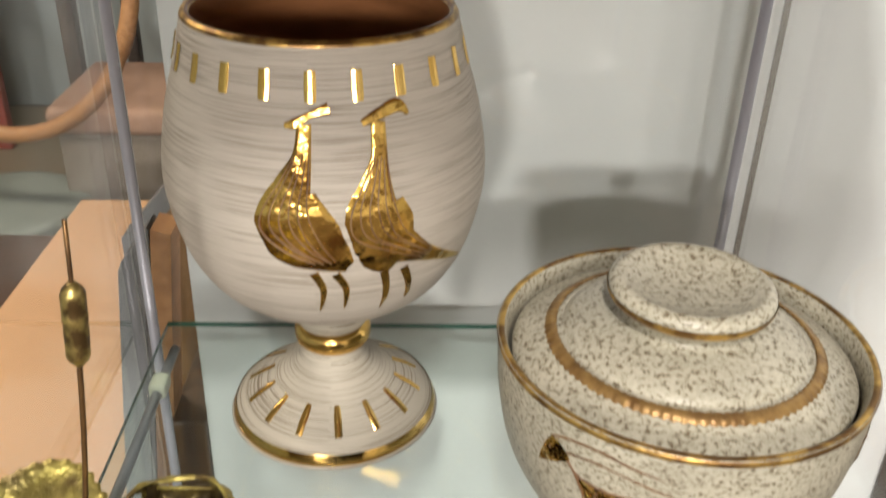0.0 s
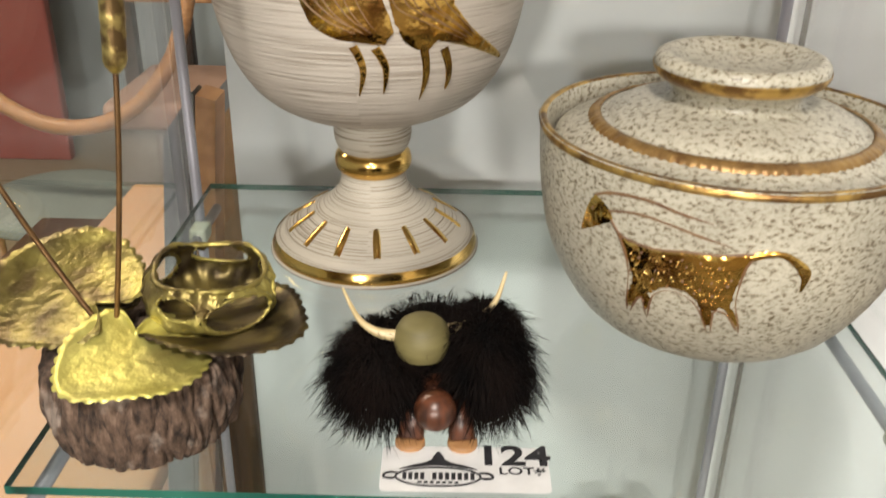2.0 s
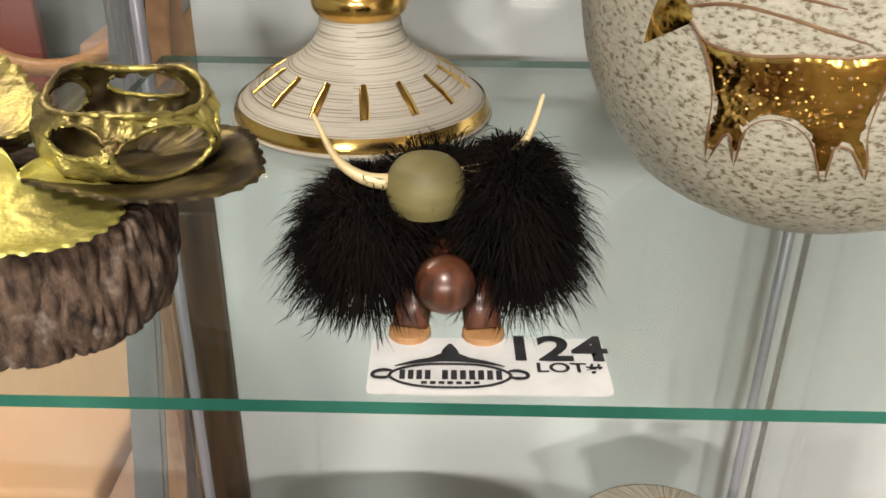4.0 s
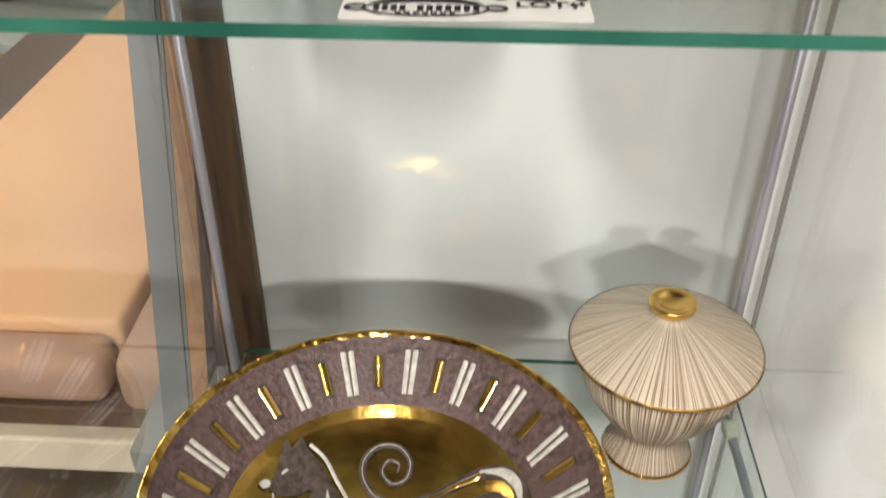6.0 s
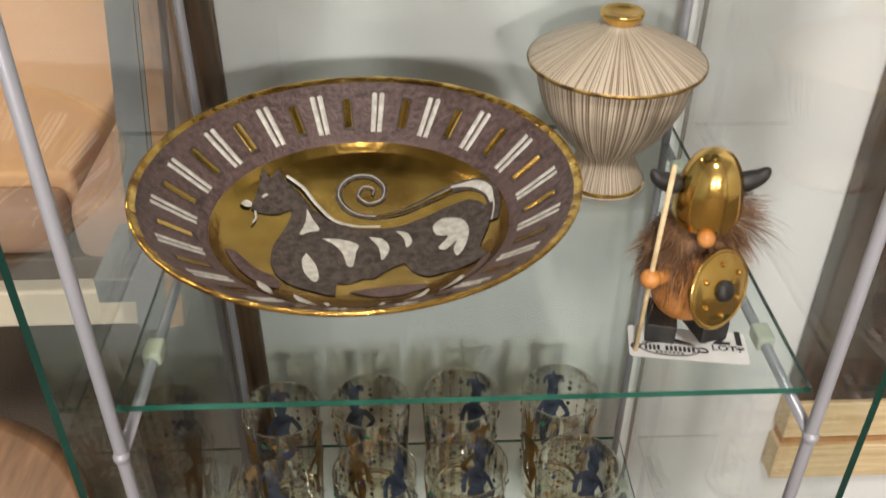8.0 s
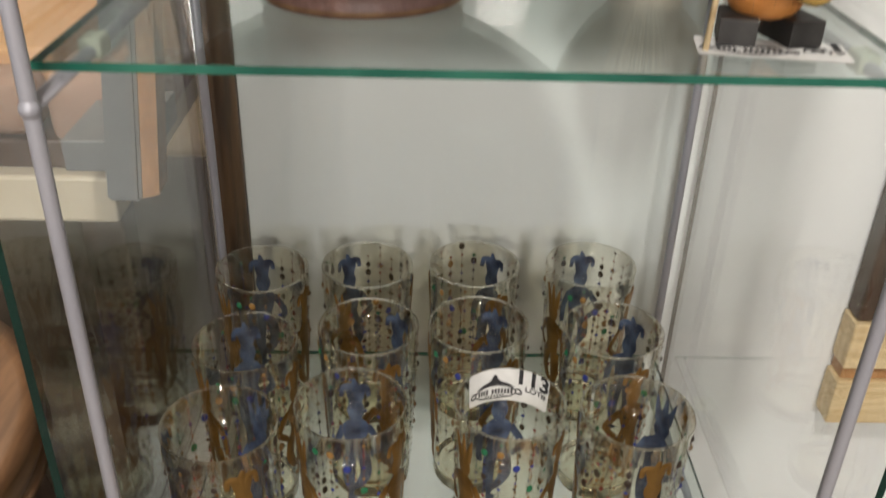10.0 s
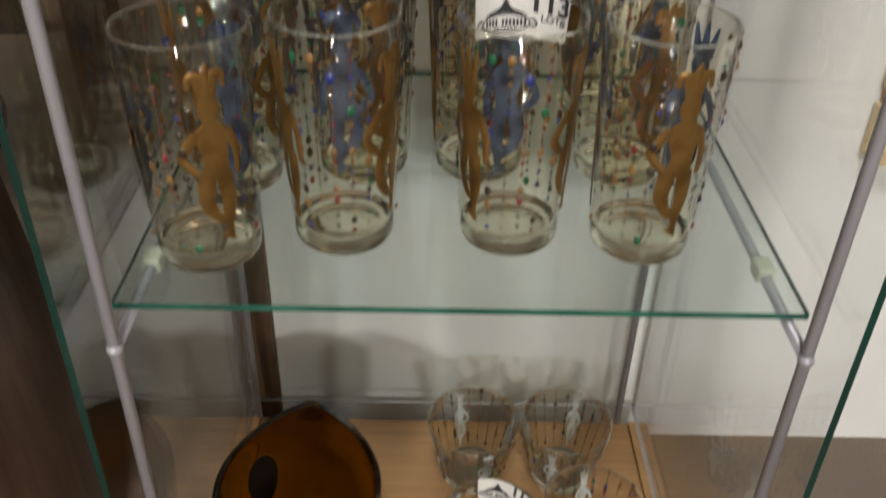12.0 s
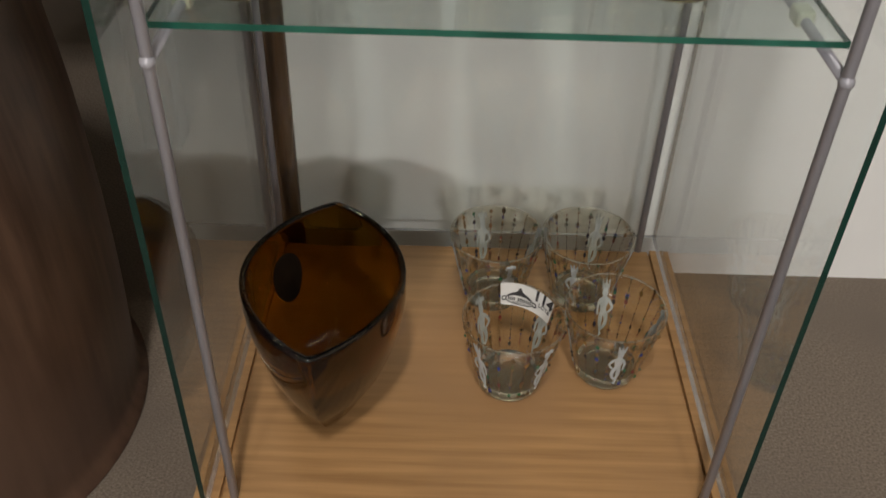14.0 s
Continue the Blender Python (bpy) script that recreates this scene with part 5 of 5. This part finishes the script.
def build_small_glasses():
    first = turned_tumbler("small_tumbler", "small flared clear tumbler with pale figures and dots", 0.077, 0.0275, 0.0435, 4, 0.56, "small flared tumblers", 0.3, FIGURE_PALE, FIGURE_PALE, "mix", 5, 9)
    for i, (x, y, a) in enumerate([(0.0255, 0.243, 0), (0.0365, 0.129, 25), (0.111, 0.244, 50), (0.1235, 0.146, 75)]):
        m = pose(x, y, BASE, 0, 0, a)
        if i == 0:
            first.matrix_world = m
        else:
            copy_thing(first, m)
    lot_label(pose(0.0365, 0.129, BASE), "114", "white lot label stuck on a small tumbler", on_glass(0.077, 0.0275, 0.0435, 0.4, 0.0655, -0.1), 0.056, 0.0215)


def build_amber_vase():
    v = thing("amber_vase", pose(-0.117, 0.113, BASE), "amber glass vase with two pointed lips on birch base", "vase")
    # half width, half length and height of the almond-shaped outline
    outer = [(0.024, 0.042, 0.0), (0.0258, 0.0445, 0.002), (0.035, 0.057, 0.02), (0.0492, 0.0755, 0.048), (0.0585, 0.0865, 0.078), (0.064, 0.0935, 0.108), (0.0645, 0.095, 0.132)]
    inner = [(0.0637, 0.0938, 0.1342), (0.0605, 0.0895, 0.1335), (0.0595, 0.0885, 0.128), (0.0585, 0.0865, 0.108), (0.053, 0.079, 0.078), (0.041, 0.063, 0.048), (0.025, 0.042, 0.024), (0.008, 0.014, 0.019)]

    def almond(w, l, z, t):
        s = math.sin(t)
        x = w * (max(0.0, 1 - abs(s) ** 1.9)) ** 0.8 * (1 if math.cos(t) >= 0 else -1)
        rise = -0.001 * max(0.0, (z - 0.07) / 0.06) * (2 * s * s - 1)
        return Vector((x, l * s, z + rise))
    bm, n = bmesh.new(), 96
    rows = smooth_profile(outer, 4) + smooth_profile(inner, 4)
    rings = [[bm.verts.new(almond(w, l, z, 2 * math.pi * k / n)) for k in range(n)] for w, l, z in rows]
    for a, b in zip(rings, rings[1:]):
        for k in range(n):
            bm.faces.new((a[k], a[(k + 1) % n], b[(k + 1) % n], b[k]))
    bm.faces.new(rings[0][::-1])
    bm.faces.new(rings[-1])
    bmesh.ops.recalc_face_normals(bm, faces=bm.faces)
    part("body", bm, AMBER, v, "thick amber glass body")

    def wall(u, w, lift):
        half = float(np.interp(w, [q[2] for q in inner[:1:-1]], [q[0] for q in inner[:1:-1]])) - 0.0016 - lift
        long = float(np.interp(w, [q[2] for q in inner[:1:-1]], [q[1] for q in inner[:1:-1]])) - 0.0016 - lift
        return almond(half, long, w, math.pi - 0.6 - u / 0.075)
    part("seal", add_disc_on(bmesh.new(), wall, 0, 0.088, 0.0165, 0.0002, 28, 1.3), AMBER_DARK, v, "dark oval seal")
    return v


# ---- the room round the cabinet ----
def cushion(x0, y0, z0, x1, y1, z1, r=0.03):
    bm = box(x0, y0, z0, x1, y1, z1)
    bmesh.ops.bevel(bm, geom=list(bm.edges), offset=r, segments=5, affect="EDGES", profile=0.6)
    return bm


def build_daybed():
    d = thing("daybed", pose(0, 0, 0), "tan upholstered daybed with cream rail and wooden arm", "sofa")
    part("mattress", cushion(-0.77, 0.56, 0.60, -0.405, 1.68, 0.66, 0.012), TAN_CLOTH, d, "smooth tan cloth mattress")
    part("end_roll", cushion(-0.77, 0.5, 0.585, -0.41, 0.565, 0.648, 0.026), PINK_CLOTH, d, "tan padded end roll")
    bm = cushion(-0.40, 0.5, 0.57, -0.30, 1.62, 0.655, 0.03)
    part("side_bolster", bm, PINK_CLOTH, d, "pinkish padded side bolster")
    part("rail", box(-1.0, 0.48, 0.505, -0.335, 1.66, 0.556, 0.004), CREAM, d, "cream painted rail", smooth=False)
    # dark strip standing in for the shadow gap above the rail
    part("shade_strip", box(-0.98, 0.5, 0.556, -0.345, 1.64, 0.586, 0.003), DARK_WOOD, d, smooth=False)
    for x, y in ((-0.95, 0.62), (-0.4, 0.62), (-0.95, 1.55), (-0.4, 1.55)):
        part("leg", box(x - 0.025, y - 0.025, 0.0, x + 0.025, y + 0.025, 0.506, 0.004), DARK_WOOD, d, smooth=False)
    return d


def build_leaning_board():
    b = thing("leaning_panel", pose(0, 0, 0), "grey panel with wooden edge leaning beside the cabinet", "panel")
    bm = bmesh.new()
    vs = []
    for y in (0.372, 0.40):
        vs.append([bm.verts.new((x, y, z)) for x, z in ((-0.302, 0.585), (-0.272, 0.585), (-0.205, 1.27), (-0.231, 1.235))])
    bm.faces.new(vs[0])
    bm.faces.new(vs[1][::-1])
    for k in range(4):
        bm.faces.new((vs[0][k], vs[1][k], vs[1][(k + 1) % 4], vs[0][(k + 1) % 4]))
    bmesh.ops.recalc_face_normals(bm, faces=bm.faces)
    bmesh.ops.bevel(bm, geom=list(bm.edges), offset=0.003, segments=2, affect="EDGES")
    part("grey_face", bm, GREY_BOARD, b, "dark grey face", smooth=False)
    bm = bmesh.new()
    vs = []
    for y in (0.374, 0.402):
        vs.append([bm.verts.new((x, y, z)) for x, z in ((-0.271, 0.588), (-0.256, 0.592), (-0.19, 1.262), (-0.204, 1.266))])
    bm.faces.new(vs[0])
    bm.faces.new(vs[1][::-1])
    for k in range(4):
        bm.faces.new((vs[0][k], vs[1][k], vs[1][(k + 1) % 4], vs[0][(k + 1) % 4]))
    bmesh.ops.recalc_face_normals(bm, faces=bm.faces)
    part("wooden_edge", bm, WARM_WOOD, b, "warm wooden edge", smooth=False)
    bm = bmesh.new()
    vs = [[bm.verts.new((x, y, z)) for x, z in ((-0.305, 0.65), (-0.165, 0.65), (-0.165, 1.276), (-0.305, 1.111))] for y in (0.6, 0.624)]
    bm.faces.new(vs[0])
    bm.faces.new(vs[1][::-1])
    for k in range(4):
        bm.faces.new((vs[0][k], vs[1][k], vs[1][(k + 1) % 4], vs[0][(k + 1) % 4]))
    bmesh.ops.recalc_face_normals(bm, faces=bm.faces)
    part("wooden_panel", bm, PANEL_WOOD, b, "brown wooden panel with a sloping top", smooth=False)
    bm = bmesh.new()
    vs = [[bm.verts.new((x, y, z)) for x, z in ((-0.305, 1.1112), (-0.165, 1.2762), (-0.165, 1.304), (-0.305, 1.139))] for y in (0.598, 0.626)]
    bm.faces.new(vs[0])
    bm.faces.new(vs[1][::-1])
    for k in range(4):
        bm.faces.new((vs[0][k], vs[1][k], vs[1][(k + 1) % 4], vs[0][(k + 1) % 4]))
    bmesh.ops.recalc_face_normals(bm, faces=bm.faces)
    part("panel_cap", bm, GREY_BOARD, b, "grey sloping cap", smooth=False)
    part("bracket", box(-0.345, 0.401, 0.6, -0.276, 0.53, 0.63, 0.002), GREY_BOARD, b, smooth=False)
    return b


def build_side_dresser():
    d = thing("dresser", pose(0, 0, 0), "dark brown dresser with pale wooden drawer rails on legs", "dresser")
    part("body", box(0.374, 0.347, 0.4875, 1.3, 0.371, 1.12, 0.003), DARK_WOOD, d, smooth=False)
    part("rail", box(0.372, 0.343, 0.436, 1.3, 0.371, 0.487, 0.002), PALE_WOOD, d, "pale wooden rail", smooth=False)
    part("gap_board", box(0.375, 0.349, 0.421, 1.3, 0.371, 0.4358, 0.001), WARM_WOOD, d, smooth=False)
    part("rail", box(0.371, 0.343, 0.37, 1.3, 0.371, 0.4208, 0.002), PALE_WOOD, d, "pale wooden rail", smooth=False)
    for x in (0.86, 1.25):
        part("leg", box(x, 0.345, 0.0, x + 0.04, 0.37, 0.3702, 0.003), DARK_WOOD, d, smooth=False)
    return d


def build_round_stand():
    s = thing("round_table", pose(-0.52, 0.14, 0), "dark brown round wooden drum table beside the cabinet", "table")
    part("tabletop", lathe(smooth_profile([(0.0, 0.462), (0.2, 0.462), (0.212, 0.47), (0.216, 0.484), (0.211, 0.496), (0.2, 0.5), (0.0, 0.501)], 3), 80), TABLE_WOOD, s, "brown round wooden top")
    part("drum", lathe(smooth_profile([(0.0, 0.0), (0.2, 0.0), (0.206, 0.02), (0.212, 0.15), (0.21, 0.3), (0.2, 0.42), (0.196, 0.4615)], 4), 80), DRUM_WOOD, s, "dark brown rounded drum body")
    return s


def build_far_things():
    o = thing("ottoman", pose(0, 0, 0), "pink-topped padded ottoman in the far room", "ottoman")
    part("cushion", cushion(-1.02, 2.15, 0.62, -0.45, 2.6, 0.7, 0.03), PINK_CLOTH, o, "pinkish padded top")
    part("body", cushion(-1.0, 2.17, 0.06, -0.47, 2.58, 0.622, 0.02), mixed("taupe_cloth", (0.2, 0.17, 0.14), (0.28, 0.24, 0.2), 200, 0.85, bump=0.3), o, "taupe cloth body")
    for x, y in ((-0.95, 2.22), (-0.52, 2.22), (-0.95, 2.53), (-0.52, 2.53)):
        part("leg", tube([(x, y, 0.008), (x, y, 0.07)], 0.02, 12), DARK_WOOD, o)
    t = thing("desk", pose(0, 0, 0), "orange-brown wooden desk in the far room", "desk")
    part("desktop", box(-1.2, 2.75, 0.86, -0.3, 3.5, 0.9, 0.004), WARM_WOOD, t, smooth=False)
    for x, y in ((-1.15, 2.8), (-0.35, 2.8), (-1.15, 3.45), (-0.35, 3.45)):
        part("leg", box(x - 0.025, y - 0.025, 0.008, x + 0.025, y + 0.025, 0.861, 0.003), DARK_WOOD, t, smooth=False)
    tagged(part("paper_sheet", box(-0.82, 2.9, 0.9005, -0.68, 3.0, 0.902, 0.0003), PAPER, None, smooth=False), "white paper sheet on the desk", "paper")
    c = thing("hoop_chair", pose(0, 0, 0), "bentwood chair with round wooden hoop back", "chair")
    ring = [(-1.05 + 0.35 * math.cos(a), 2.05 + 0.02 * math.sin(a), 1.12 + 0.45 * math.sin(a)) for a in [2 * math.pi * k / 48 for k in range(49)]]
    part("hoop", tube(ring, 0.022, 10), WARM_WOOD, c, "round bent wooden hoop")
    part("seat", lathe(smooth_profile([(0.0, 0.5), (0.2, 0.5), (0.225, 0.52), (0.2, 0.545), (0.0, 0.55)], 3), 48), mixed("grey_green_cloth", (0.2, 0.24, 0.22), (0.28, 0.32, 0.3), 200, 0.85), c, "grey-green seat").location = (-1.15, 2.1, -0.1)
    for x, y in ((-1.3, 1.98), (-1.0, 1.98), (-1.3, 2.25), (-1.0, 2.25)):
        part("leg", tube([(x, y, 0.008), (x * 0.99, y, 0.42)], 0.016, 10), WARM_WOOD, c)
    k = tagged(part("curtain", box(-2.6, 3.5, 0.01, -1.75, 3.56, 2.3, 0.01), RED_CLOTH, None, smooth=False), "dark red hanging cloth in the far room", "curtain")
    return k


build_daybed()
build_leaning_board()
build_side_dresser()
build_round_stand()
build_far_things()
build_goblet()
build_lidded_bowl()
build_log_sculpture()
build_black_troll()
lot_label(pose(-0.0105, 0.0418, SHELF_A, 0, 0, 1), "124", "white lot label lying flat on the glass shelf")
build_plate()
build_urn()
build_viking()
lot_label(pose(0.129, 0.062, SHELF_B, 0, 0, -9), "121", "white lot label under the warrior ornament")
build_tumblers()
build_amber_vase()
build_small_glasses()
